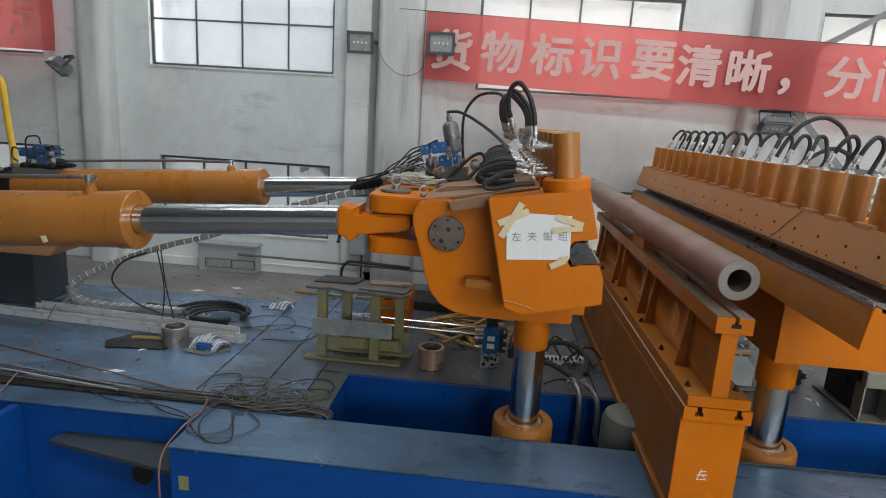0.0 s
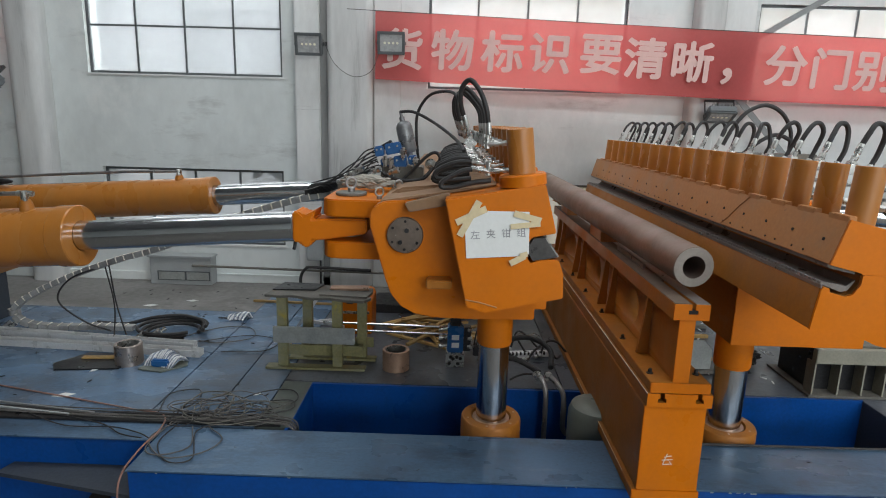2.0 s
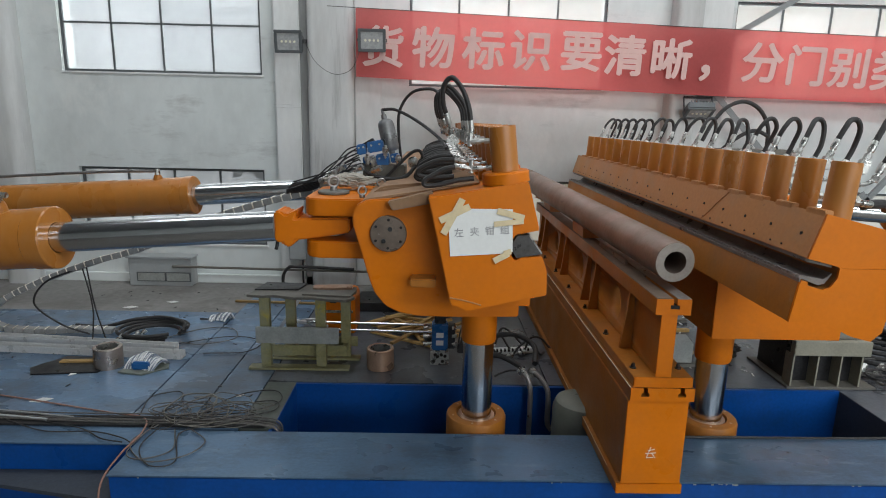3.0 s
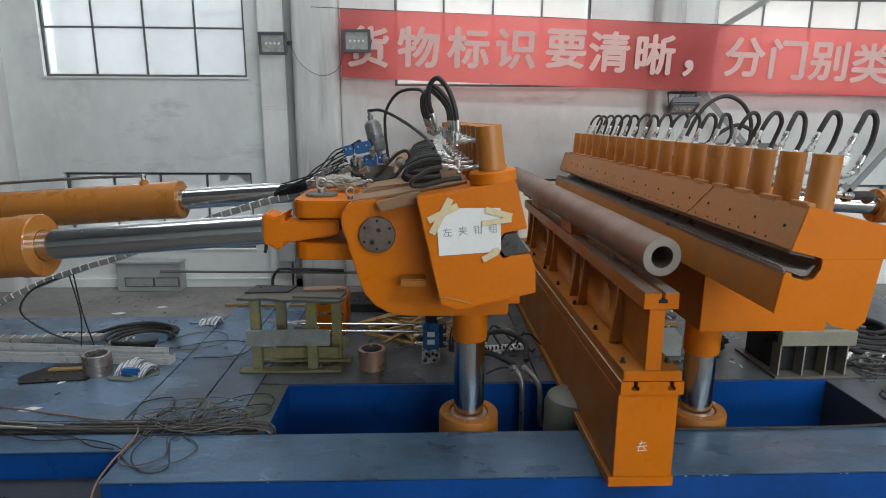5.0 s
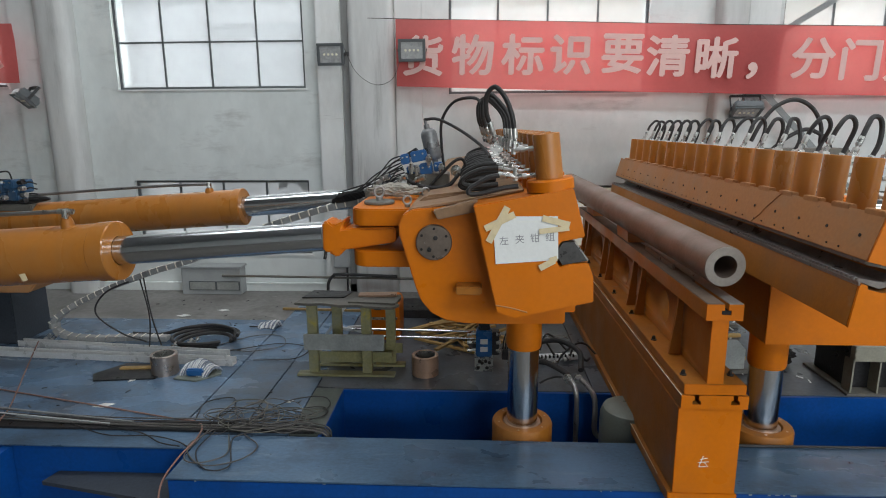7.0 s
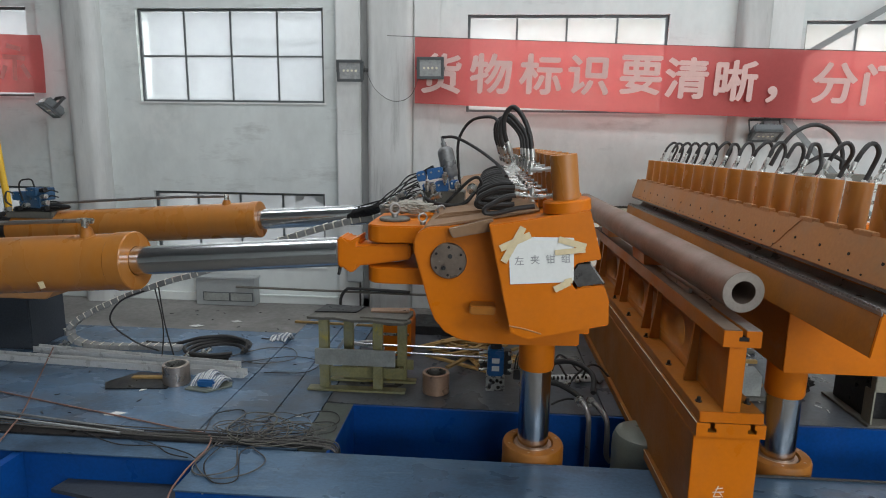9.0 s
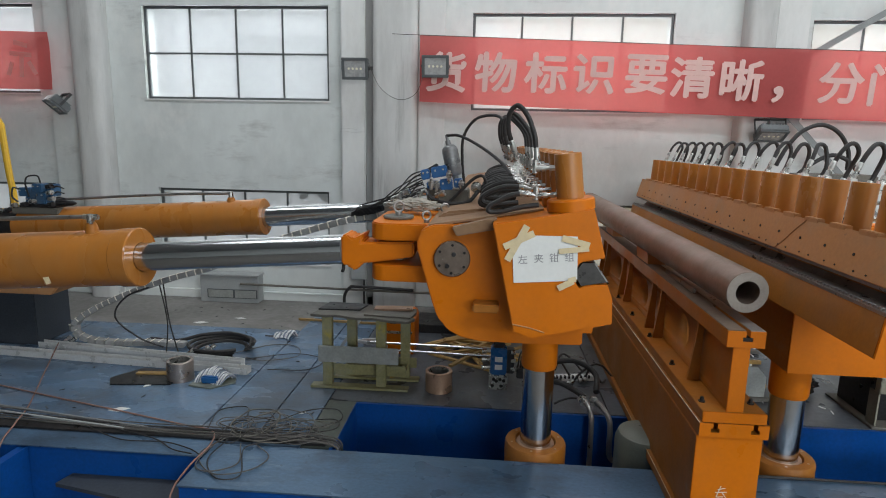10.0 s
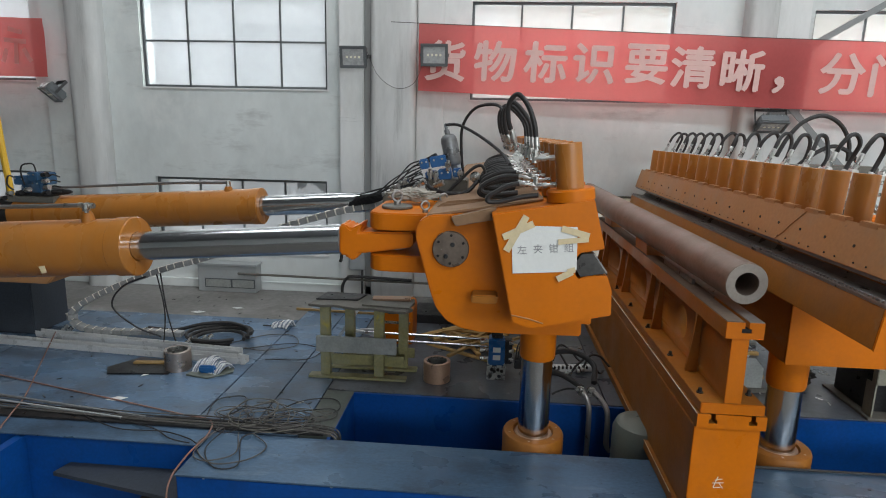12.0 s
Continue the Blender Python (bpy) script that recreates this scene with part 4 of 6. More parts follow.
def clamp_cylinder(parent, base, top, r, square):
    base, top = Vector(base), Vector(top)
    c = part("cylinder", add_lathe(B(), base, top, [(0, r), (0.992, r), (1.0, r - 0.002), (1.0, r * 0.80), (0.985, r * 0.78)], 28), ORANGE_ROUND, parent)
    d = (top - base).normalized()
    if square:
        part("foot_pad", add_box(B(), 1.612, 1.648, base.y - 0.062, base.y + 0.070, 1.594, 1.624, 0.003), ORANGE_DUSTY, c)
    else:
        part("flange", add_lathe(B(), base - d * 0.02, base + d * 0.028, [(0, 0.098), (0.85, 0.098), (1, 0.092)], 32), ORANGE, c)
    return c


def fitting(parent, p0, p1, r=0.012):
    """A hose fitting: hexagon nut, collar and crimped sleeve."""
    p0, p1 = Vector(p0), Vector(p1)
    d = p1 - p0
    bm = add_lathe(B(), p0, p0 + d * 0.3, [(0, r * 1.35), (1, r * 1.35)], 6)
    add_lathe(bm, p0 + d * 0.3, p0 + d * 0.45, [(0, r * 0.8), (1, r * 0.8)], 10)
    add_lathe(bm, p0 + d * 0.45, p1, [(0, r * 1.2), (0.1, r * 1.25), (0.9, r * 1.25), (1, r * 1.1)], 12)
    return part("fitting", bm, PLATED, parent, "zinc-plated hose fitting")


N_CYL = 17
for k in range(N_CYL):
    y = 2.50 + k * 0.256
    c = clamp_cylinder(left, (0.302, y, 1.725), (0.277, y, 1.935), 0.056, False)
    if k < 10:
        for z, jit in ((1.875, 0.0), (1.765, 0.01)):
            x = 0.232 + (0.01 if z < 1.8 else 0)
            fitting(c, (x, y, z), (x - 0.085, y + 0.004, z - 0.008), 0.0095)
            part("elbow", add_cyl(B(), (x - 0.085, y + 0.004, z - 0.025), (x - 0.085, y + 0.004, z + 0.03), 0.011, 8), PLATED, c)
        # three low hoses a cylinder droop back over the deck and curl under
        for m in range(3):
            j, yy = random.uniform(-0.008, 0.008), y + 0.004 + 0.085 * m
            z = 1.768 + j + 0.012 * (m % 2)
            fitting(c, (0.165, yy, z - 0.010), (0.085, yy + 0.005, z + 0.004), 0.0095)
            if k == 0 and m == 0:
                pts = [(0.09, yy, z), (0.05, yy, z - 0.008), (0.0, yy, z - 0.035), (-0.035, yy, z - 0.058), (-0.032, yy, z - 0.078), (0.02, yy, z - 0.076), (0.10, yy, z - 0.055), (0.17, yy, z - 0.045)]
            else:
                pts = [(0.09, yy, z + 0.004), (0.03, yy + 0.005, z + 0.002), (-0.03 + j, yy + 0.01, z - 0.018), (-0.068 + j, yy + 0.012, z - 0.044), (-0.062 + j, yy + 0.015, z - 0.068), (0.0, yy + 0.015, z - 0.074), (0.09, yy + 0.01, z - 0.066)]
            part("hose", add_tube(B(), pts, 0.0108, 8), RUBBER, c, "black hydraulic hose")
# tall hose loops at the near end
for k, (y, top, dx) in enumerate([(2.52, 2.125, 0.0), (2.76, 2.105, -0.010), (3.0, 2.105, -0.018), (3.24, 2.11, -0.028)]):
    fitting(left, (0.160, y, 1.865), (0.150, y, 1.955), 0.0095)
    part("hose", add_tube(B(), [(0.150, y, 1.950), (0.140, y, 2.01), (0.112 + dx / 3, y + 0.015, top - 0.045), (0.070 + dx, y + 0.04, top), (0.036 + dx, y + 0.06, top - 0.035), (0.036 + dx, y + 0.08, top - 0.10), (0.050 + dx, y + 0.10, top - 0.145)], 0.0105, 10), RUBBER, left, "black hydraulic hose loop")
    fitting(left, (0.080 + dx, y + 0.12, 1.885), (0.050 + dx, y + 0.10, top - 0.14), 0.011)
part("manifold", add_bar(B(), (0.065, 2.62, 1.885), (0.100, 2.62, 1.853), 0.04, 0.04, 0.004), PLATED, left, "plated steel hose manifold")
part("hose", add_tube(B(), [(-0.30, 3.5, 2.005), (-0.22, 3.45, 2.005), (-0.10, 3.3, 1.95), (0.02, 3.05, 1.87), (0.06, 2.9, 1.82)], 0.0085, 8), RUBBER, left, "thin black hose")
part("hose", add_tube(B(), [(-0.19, 3.52, 1.72), (-0.205, 3.52, 1.86), (-0.20, 3.5, 2.00), (-0.13, 3.45, 2.10), (-0.02, 3.3, 2.115), (0.03, 3.2, 2.07), (0.05, 3.1, 1.98)], 0.0085, 8), RUBBER, left, "thin black hose")

bm = B()
add_tube(bm, [(0.078, CY0 - 0.0005, 1.229), (0.145, CY0 - 0.0005, 1.217), (0.21, CY0 - 0.0005, 1.199)], 0.0035, 6, 5)
part("scratch", bm, ORANGE_DUSTY, left, "pale scratch through the paint")
# taped paper on the clamp's end face
sheet = thing("paper_sheet", (0.197, CY0 - 0.003, 1.5), "white paper sheet with four Chinese characters, taped with masking tape", "paper sign")
part("sheet", add_prism(B(), [(0.085, 1.590), (0.063, 1.578), (0.075, 1.407), (0.31, 1.424), (0.331, 1.432), (0.324, 1.607), (0.13, 1.606)], CY0 - 0.004, CY0 - 0.0025), PAPER, sheet)
for ch, x, z in zip("左夹钳组", (0.108, 0.172, 0.234, 0.295), (1.507, 1.513, 1.518, 1.523)):
    writing("character", ch, 0.040, pose(x, CY0 - 0.005, z, 90, -4, 0), INK, sheet, 0.0, 0.0003)
for k, (a, b, w) in enumerate([((0.03, 1.555), (0.15, 1.615), 0.028), ((0.045, 1.50), (0.12, 1.645), 0.028), ((0.262, 1.600), (0.372, 1.572), 0.026), ((0.25, 1.545), (0.37, 1.56), 0.022), ((0.255, 1.392), (0.315, 1.425), 0.026), ((0.295, 1.425), (0.325, 1.435), 0.022)]):
    part("tape", add_bar(B(), (a[0], CY0 - 0.0056 - 0.0012 * k, a[1]), (b[0], CY0 - 0.0056 - 0.0012 * k, b[1]), 0.0006, w), TAPE, sheet, "beige masking tape")


# ---- tension cylinders ----
def ram(name_label, base, direction, gland, barrel, rod_end, r_barrel, r_rod, y):
    d = Vector(direction).normalized()
    base = Vector(base)
    t = thing("tension_cylinder", (gland.x, y, gland.z - r_barrel), name_label, "hydraulic cylinder", "tension cylinders")
    g, e, b = Vector(gland), Vector(rod_end), Vector(barrel)
    part("barrel", add_lathe(B(), b, g, [(0, r_barrel * 0.985), (0.968, r_barrel * 0.985), (0.97, r_barrel * 1.02), (0.998, r_barrel * 1.02), (1.0, r_barrel * 0.99), (1.0, r_rod * 1.03), (0.995, r_rod * 1.005)], 48), ORANGE_ROUND, t)
    part("rod", add_cyl(B(), g - (g - b) * 0.03, e, r_rod, 40, 0.003), CHROME, t, "polished chrome rod")
    part("rod_collar", add_lathe(B(), e - (e - g).normalized() * 0.03, e + (e - g).normalized() * 0.004, [(0, r_rod * 1.005), (1, r_rod * 1.005)], 40), STEEL, t)
    return t, g, b, e


def back(x, z, y0, y1):
    """The x and z of a place at depth y0 moved to depth y1 in line with the standpoint."""
    k = y1 / y0
    return x * k, 1.97 - (1.97 - z) * k


front, g, b, e = ram("orange hydraulic tension cylinder with a chrome rod", (0, 0, 0), (1, 0, 0), Vector((-1.756, 2.78, 1.375)), Vector((-4.53, 2.80, 1.193)), Vector((-0.70, 2.78, 1.453)), 0.144, 0.071, 2.78)
# forked rod end
fork = [(-0.690, 1.550), (-0.665, 1.556), (-0.640, 1.535), (-0.585, 1.562), (-0.600, 1.520), (-0.555, 1.524), (-0.36, 1.530), (-0.36, 1.462), (-0.555, 1.430), (-0.60, 1.425), (-0.612, 1.398), (-0.645, 1.392), (-0.655, 1.412), (-0.690, 1.418)]
part("rod_eye", add_prism(B(), [back(x, z, 2.58, 2.70) for x, z in fork], 2.70, 2.86, 0.008), ORANGE, front)
part("grease_nipple", add_tube(B(), [(-0.72, 2.74, 1.385), (-0.72, 2.73, 1.365), (-0.725, 2.73, 1.35)], 0.008, 8), DARK, front)
part("port", add_lathe(B(), (-1.99, 2.76, 1.48), (-1.995, 2.76, 1.545), [(0, 0.034), (0.7, 0.028), (1, 0.020)], 16), ORANGE_WORN_SHADED, front)
bm = add_cyl(B(), (-1.995, 2.76, 1.545), (-1.995, 2.76, 1.585), 0.018, 8)
add_cyl(bm, (-2.03, 2.76, 1.572), (-1.955, 2.76, 1.572), 0.014, 8)
add_cyl(bm, (-1.98, 2.74, 1.54), (-1.98, 2.74, 1.585), 0.010, 8)
part("port_fitting", bm, PLATED, front, "plated pipe fitting")
part("feed_pipe", add_tube(B(), [(-2.02, 2.76, 1.572), (-2.6, 2.77, 1.54), (-4.4, 2.78, 1.44)], 0.011, 8), STEEL, front, "thin steel feed pipe")
part("scuff", add_prism(B(), [(-2.19, 1.282), (-2.16, 1.288), (-2.15, 1.255), (-2.175, 1.248)], 2.652, 2.6535), TAPE, front, "pale scuffed paint mark")
rear, g, b, e = ram("orange hydraulic tension cylinder with a chrome rod", (0, 0, 0), (1, 0, 0), Vector((-1.83, 4.60, 1.350)), Vector((-3.93, 4.62, 1.21)), Vector((-0.62, 4.60, 1.435)), 0.143, 0.080, 4.6)
part("rod_eye", add_box(B(), -0.64, -0.30, 4.52, 4.68, 1.36, 1.52, 0.01), ORANGE, rear)
part("port", add_lathe(B(), (-2.10, 4.58, 1.46), (-2.10, 4.58, 1.50), [(0, 0.036), (0.7, 0.03), (1, 0.022)], 16), ORANGE_WORN_SHADED, rear)
part("port_fitting", add_cyl(B(), (-2.10, 4.58, 1.50), (-2.10, 4.58, 1.545), 0.02, 8), PLATED, rear, "plated pipe fitting")
part("feed_pipe", add_tube(B(), [(-2.10, 4.58, 1.53), (-2.6, 4.58, 1.51), (-3.6, 4.6, 1.44)], 0.011, 8), STEEL, rear, "thin steel feed pipe")
part("end_cap", add_lathe(B(), (-5.2, 4.63, 1.12), (-3.93, 4.62, 1.21), [(0, 0.12), (1, 0.12)], 32), DARK, rear, "dark blue-grey end section")
ped = thing("cylinder_pedestal", (-3.6, 4.6, 0), "orange saddle on a dark pedestal under the rear cylinder", "pedestal")
part("saddle", add_prism(B(), [(-4.40, 0.66), (-3.62, 0.66), (-3.42, 0.86), (-3.40, 1.16), (-4.40, 1.12)], 4.46, 5.20, 0.01), ORANGE_DUSTY, ped)
part("stand", add_box(B(), -5.6, -4.25, 5.02, 5.48, 0.0, 0.655, 0.01), SLATE_SHADE, ped, "dark slate-blue pedestal box")
fped = thing("cylinder_pedestal", (-3.9, 2.75, GROUND_Z), "blue pedestal under the front cylinder", "pedestal")
part("stand", add_box(B(), -4.3, -3.7, 2.5, 2.95, GROUND_Z, 1.07, 0.01), BLUE, fped)

# ---- right clamp ----
right = thing("clamp_unit", (1.8, CY0, 0.80), "orange hydraulic clamp jaw with a row of hose-fed cylinders", "machine clamp", "clamp jaws")
UPPER_JAW = [(1.615, 1.612), (1.960, 1.530), (2.06, 1.49), (2.02, 1.40), (1.962, 1.385), (1.700, 1.385), (1.694, 1.392), (1.562, 1.424)]
LOWER_JAW = [(1.541, 1.318), (1.548, 1.332), (1.572, 1.326), (1.576, 1.308), (1.642, 1.292), (1.672, 1.302), (1.698, 1.345), (1.700, 1.384), (1.962, 1.384), (1.928, 1.108), (1.885, 1.066), (1.80, 1.086), (1.66, 1.148), (1.518, 1.148)]
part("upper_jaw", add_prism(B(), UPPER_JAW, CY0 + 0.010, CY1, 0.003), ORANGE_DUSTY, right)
# brighter slices carry the front light on the jaw's end
part("lit_end_face", add_prism(B(), UPPER_JAW, CY0, CY0 + 0.0095), ORANGE, right, "thin brighter orange end slice, front light put into its colour")
part("lower_jaw", add_prism(B(), LOWER_JAW, CY0 + 0.010, CY1 + 0.05, 0.003), ORANGE_WORN_SHADED, right)
part("lit_end_face", add_prism(B(), LOWER_JAW, CY0 - 0.002, CY0 + 0.0095), ORANGE, right, "thin brighter orange end slice, front light put into its colour")
part("upper_grip", add_prism(B(), [(1.566, 1.422), (1.685, 1.394), (1.690, 1.380), (1.575, 1.405)], CY0 + 0.03, CY1, 0.002), GRIP_DUSTY, right, "dark serrated steel grip insert")
part("lower_grip", add_prism(B(), [(1.549, 1.333), (1.570, 1.329), (1.640, 1.303), (1.668, 1.310), (1.694, 1.350), (1.694, 1.358), (1.660, 1.330), (1.552, 1.347)], CY0 + 0.03, CY1 + 0.03, 0.002), GRIP_DUSTY, right, "dark serrated steel grip insert")
bm = B()
for k in range(140):
    y = CY0 + 0.05 + 0.030 * k
    add_box(bm, 1.5465, 1.560, y, y + 0.014, 1.3385, 1.349)
part("teeth", bm, STEEL, right, "worn bright grip teeth")
part("edge_strip", add_box(B(), 1.540, 1.5465, CY0 + 0.004, CY1 + 0.04, 1.322, 1.340, 0.002), STEEL, right, "bare steel edge strip")
part("underbeam", add_box(B(), 1.745, 2.55, 3.49, 6.60, 0.665, 1.146, 0.006), ORANGE_WORN_SHADED, right)
part("underbeam_end", add_box(B(), 1.745, 2.55, 3.48, 3.4895, 0.665, 1.146, 0.002), ORANGE, right)
part("back_plate", add_prism(B(), [(1.90, 1.10), (2.0, 1.10), (2.10, 1.5), (2.0, 1.52)], 2.56, CY1), ORANGE, right)
# bolt holes along the pressing face: near-black plugs give the shade of their depth
for k in range(17):
    y = 2.51 + 0.2345 * k
    s = 0.47
    part("bolt_hole", add_lathe(B(), (1.562 + 0.053 * s - 0.003, y, 1.514), (1.562 + 0.053 * s + 0.02, y, 1.510), [(0, 0.0075), (1, 0.0075)], 10), HOLE, right)
    for dy in (0.10, 0.19):
        part("bolt_hole", add_lathe(B(), (1.5665 - 0.002, y + dy, 1.447), (1.587, y + dy, 1.443), [(0, 0.0045), (1, 0.0045)], 8), HOLE, right)
part("weld_seam", add_tube(B(), [(1.5625, 3.42, 1.430), (1.5745, 3.36, 1.475), (1.5895, 3.31, 1.53), (1.611, 3.22, 1.608)], 0.0022, 6, 0), ORANGE_DUSTY, right, "pale weld seam")
for k in range(18):
    y = 2.475 + k * 0.2345
    c = clamp_cylinder(right, (1.697, y, 1.585), (1.713, y, 1.822), 0.057, True)
    j, lean = random.uniform(-0.014, 0.014), random.uniform(-0.03, 0.03)
    part("port_block", add_bar(B(), (1.770, y, 1.775), (1.786, y, 1.83), 0.035, 0.04, 0.004), PLATED, c)
    fitting(c, (1.786, y, 1.830), (1.818, y + 0.005, 1.908), 0.0115)
    part("hose", add_tube(B(), [(1.816, y + 0.005, 1.902), (1.842, y + 0.01 + lean / 2, 1.960), (1.880 + j, y + 0.025 + lean, 2.000 + j / 2), (1.918 + j, y + 0.035 + lean, 1.997 + j / 2), (1.938 + j, y + 0.04 + lean, 1.950), (1.924, y + 0.045, 1.872), (1.902, y + 0.05, 1.808)], 0.0118, 10), RUBBER, c, "black hydraulic hose loop")
    fitting(c, (1.872, y + 0.05, 1.738), (1.903, y + 0.05, 1.815), 0.0115)
    part("side_port", add_tube(B(), [(1.765, y + 0.01, 1.725), (1.82, y + 0.03, 1.728), (1.872, y + 0.05, 1.742)], 0.010, 8), PLATED, c)
    fitting(c, (1.762, y, 1.655), (1.85, y + 0.01, 1.645), 0.012)
part("hose", add_tube(B(), [(1.96, 4.4, 1.85), (2.02, 4.4, 1.98), (2.11, 4.4, 2.09), (2.235, 4.4, 2.135), (2.355, 4.4, 2.08), (2.43, 4.4, 1.96), (2.44, 4.4, 1.83)], 0.0145, 10), RUBBER, right, "black hydraulic hose loop")
part("hose", add_tube(B(), [(2.10, 4.4, 1.78), (2.16, 4.4, 1.835), (2.25, 4.4, 1.90), (2.34, 4.4, 1.93), (2.435, 4.4, 1.895), (2.50, 4.4, 1.83), (2.52, 4.4, 1.75)], 0.0145, 10), RUBBER, right, "black hydraulic hose loop")
part("hose_bridge", add_box(B(), 2.05, 2.60, 4.30, 4.50, 1.70, 1.80, 0.01), GREY_STEEL, right, "grey steel hose manifold")
part("bridge_foot", add_prism(B(), [(2.02, 1.40), (2.12, 1.40), (2.20, 1.70), (2.08, 1.70)], 4.34, 4.46), ORANGE, right)
part("hose", add_tube(B(), [(1.84, 2.52, 1.635), (1.92, 2.55, 1.64), (2.02, 2.6, 1.63), (2.08, 2.7, 1.60)], 0.02, 10), RUBBER, right, "black hydraulic hose")
rram, g, b, e = ram("orange hydraulic tension cylinder with a chrome rod", (0, 0, 0), (1, 0, 0), Vector((2.75, 3.50, 1.46)), Vector((5.2, 3.5, 1.34)), Vector((2.15, 3.50, 1.50)), 0.10, 0.055, 3.5)
part("rod_eye", add_box(B(), 2.0, 2.17, 3.43, 3.57, 1.42, 1.56, 0.01), ORANGE, rram)


# ---- valve gear on the left clamp ----
valve = thing("valve_stack", (-0.32, 3.5, 1.62), "blue hydraulic valve stack with a grey accumulator bottle", "hydraulic valve")
part("valve_base", add_box(B(), -0.40, -0.16, 3.40, 3.62, 1.61, 1.70, 0.006), GREY_STEEL, valve)
for x0, z0, x1, z1, w, h in ((-0.435, 1.778, -0.385, 1.788, 0.08, 0.058), (-0.375, 1.792, -0.285, 1.810, 0.09, 0.062), (-0.400, 1.712, -0.335, 1.722, 0.085, 0.055), (-0.325, 1.722, -0.255, 1.734, 0.09, 0.066), (-0.245, 1.735, -0.195, 1.742, 0.08, 0.050)):
    body = part("valve_body", add_bar(B(), (x0, 3.45, z0), (x1, 3.45, z1), w, h, 0.006), BLUE_PART, valve)
    for fx in (0.25, 0.75):
        cx, cz = x0 + (x1 - x0) * fx, z0 + (z1 - z0) * fx
        part("screw", add_cyl(B(), (cx, 3.45 - w / 2 + 0.001, cz + 0.010), (cx, 3.45 - w / 2 - 0.006, cz + 0.010), 0.006, 8), PLATED, body)
for x in (-0.40, -0.34):
    part("solenoid", add_bar(B(), (x, 3.46, 1.80), (x + 0.06, 3.46, 1.835), 0.04, 0.03, 0.004), DARK, valve)
for x, z in ((-0.37, 1.70), (-0.34, 1.69), (-0.27, 1.75), (-0.20, 1.70)):
    bm = add_lathe(B(), (x, 3.38, z), (x, 3.37, z + 0.06), [(0, 0.012), (0.4, 0.012), (0.4, 0.018), (0.8, 0.018), (0.8, 0.010), (1, 0.010)], 8)
    part("fitting", bm, PLATED, valve)
part("bottle", add_lathe(B(), (-0.235, 3.5, 1.74), (-0.30, 3.5, 2.01), [(0, 0.018), (0.12, 0.018), (0.13, 0.034), (0.17, 0.044), (0.21, 0.0475), (0.66, 0.0475), (0.72, 0.044), (0.77, 0.032), (0.79, 0.016), (0.88, 0.016), (0.88, 0.009), (1, 0.009)], 28), BOTTLE, valve, "grey accumulator bottle")
part("gauge", add_lathe(B(), (-0.115, 3.40, 1.72), (-0.115, 3.375, 1.72), [(0, 0.03), (0.9, 0.032), (1, 0.028)], 20), PLATED, valve, "round pressure gauge")
part("hose", add_tube(B(), [(-0.27, 3.35, 1.63), (-0.21, 3.35, 1.69), (-0.13, 3.35, 1.77), (-0.08, 3.35, 1.785), (-0.06, 3.35, 1.74), (-0.07, 3.35, 1.68)], 0.009, 8), RUBBER, valve)
part("hose", add_tube(B(), [(-0.40, 3.4, 1.70), (-0.36, 3.33, 1.655), (-0.26, 3.32, 1.63), (-0.16, 3.33, 1.64), (-0.10, 3.38, 1.70)], 0.011, 8), RUBBER, valve)
for k in range(9):
    y, j = 3.42 + 0.03 * k, random.uniform(-0.03, 0.03)
    part("wire", add_tube(B(), [(-0.44, y, 1.80 - 0.014 * k), (-0.50 + j, y, 1.77 - 0.012 * k + j), (-0.57 + j, y - 0.02, 1.69 - 0.008 * k), (-0.66 + j, y, 1.62 - 0.01 * (k % 4)), (-0.85, y + 0.1, 1.545 + 0.006 * (k % 5))], 0.0042, 6), RUBBER, valve)
for k in range(9):
    x = -0.62 + 0.035 * k + random.uniform(-0.01, 0.01)
    z = 1.612 + 0.03 * (k % 3)
    part("fitting", add_lathe(B(), (x, 3.30 + 0.03 * (k % 4), z), (x + 0.05, 3.28 + 0.03 * (k % 4), z + 0.02), [(0, 0.016), (0.4, 0.016), (0.4, 0.010), (0.6, 0.010), (0.6, 0.018), (1, 0.018)], 8), PLATED, valve)
part("manifold", add_box(B(), -0.62, -0.38, 3.26, 3.50, 1.56, 1.615, 0.006), GREY_STEEL, valve)
rag = single("wiping_rag", crumple((-0.42, 3.04, 1.645), (0.13, 0.06, 0.036), 4), RAG, "crumpled grimy rag on the clamp", "rag")

# dark cable run and the cable carrier down to the deck
run = thing("cable_bundle", (-0.9, 3.8, 1.3), "bundle of black cables draped from the clamp", "cable")
for k in range(6):
    j = random.uniform(-0.02, 0.02)
    part("cable", add_tube(B(), [(-0.45, 3.5, 1.68), (-0.60 + j, 3.8, 1.60 + j), (-0.80, 4.1 + 0.02 * k, 1.53 - 0.010 * k), (-1.05, 4.28, 1.44 - 0.008 * k)], 0.008, 6), RUBBER, run)
chain = thing("cable_carrier", (-2.6, 4.6, 0), "grey spiral-wrapped cable carrier looping down onto the deck", "cable carrier")
way = smooth_path([(-0.66, 4.28, 1.46), (-0.98, 4.3, 1.407), (-1.33, 4.33, 1.31), (-1.72, 4.42, 1.17), (-2.37, 4.70, 0.885), (-2.70, 4.78, 0.78), (-3.18, 4.95, 0.60), (-3.56, 5.0, 0.43), (-3.78, 5.0, 0.30), (-3.86, 5.0, 0.19), (-3.76, 5.02, 0.09), (-3.50, 5.06, 0.052), (-3.2, 5.1, 0.052), (-2.8, 5.1, 0.05)], 10)
link_len, at_ = 0.066, 0.0
spine = [way[0]]
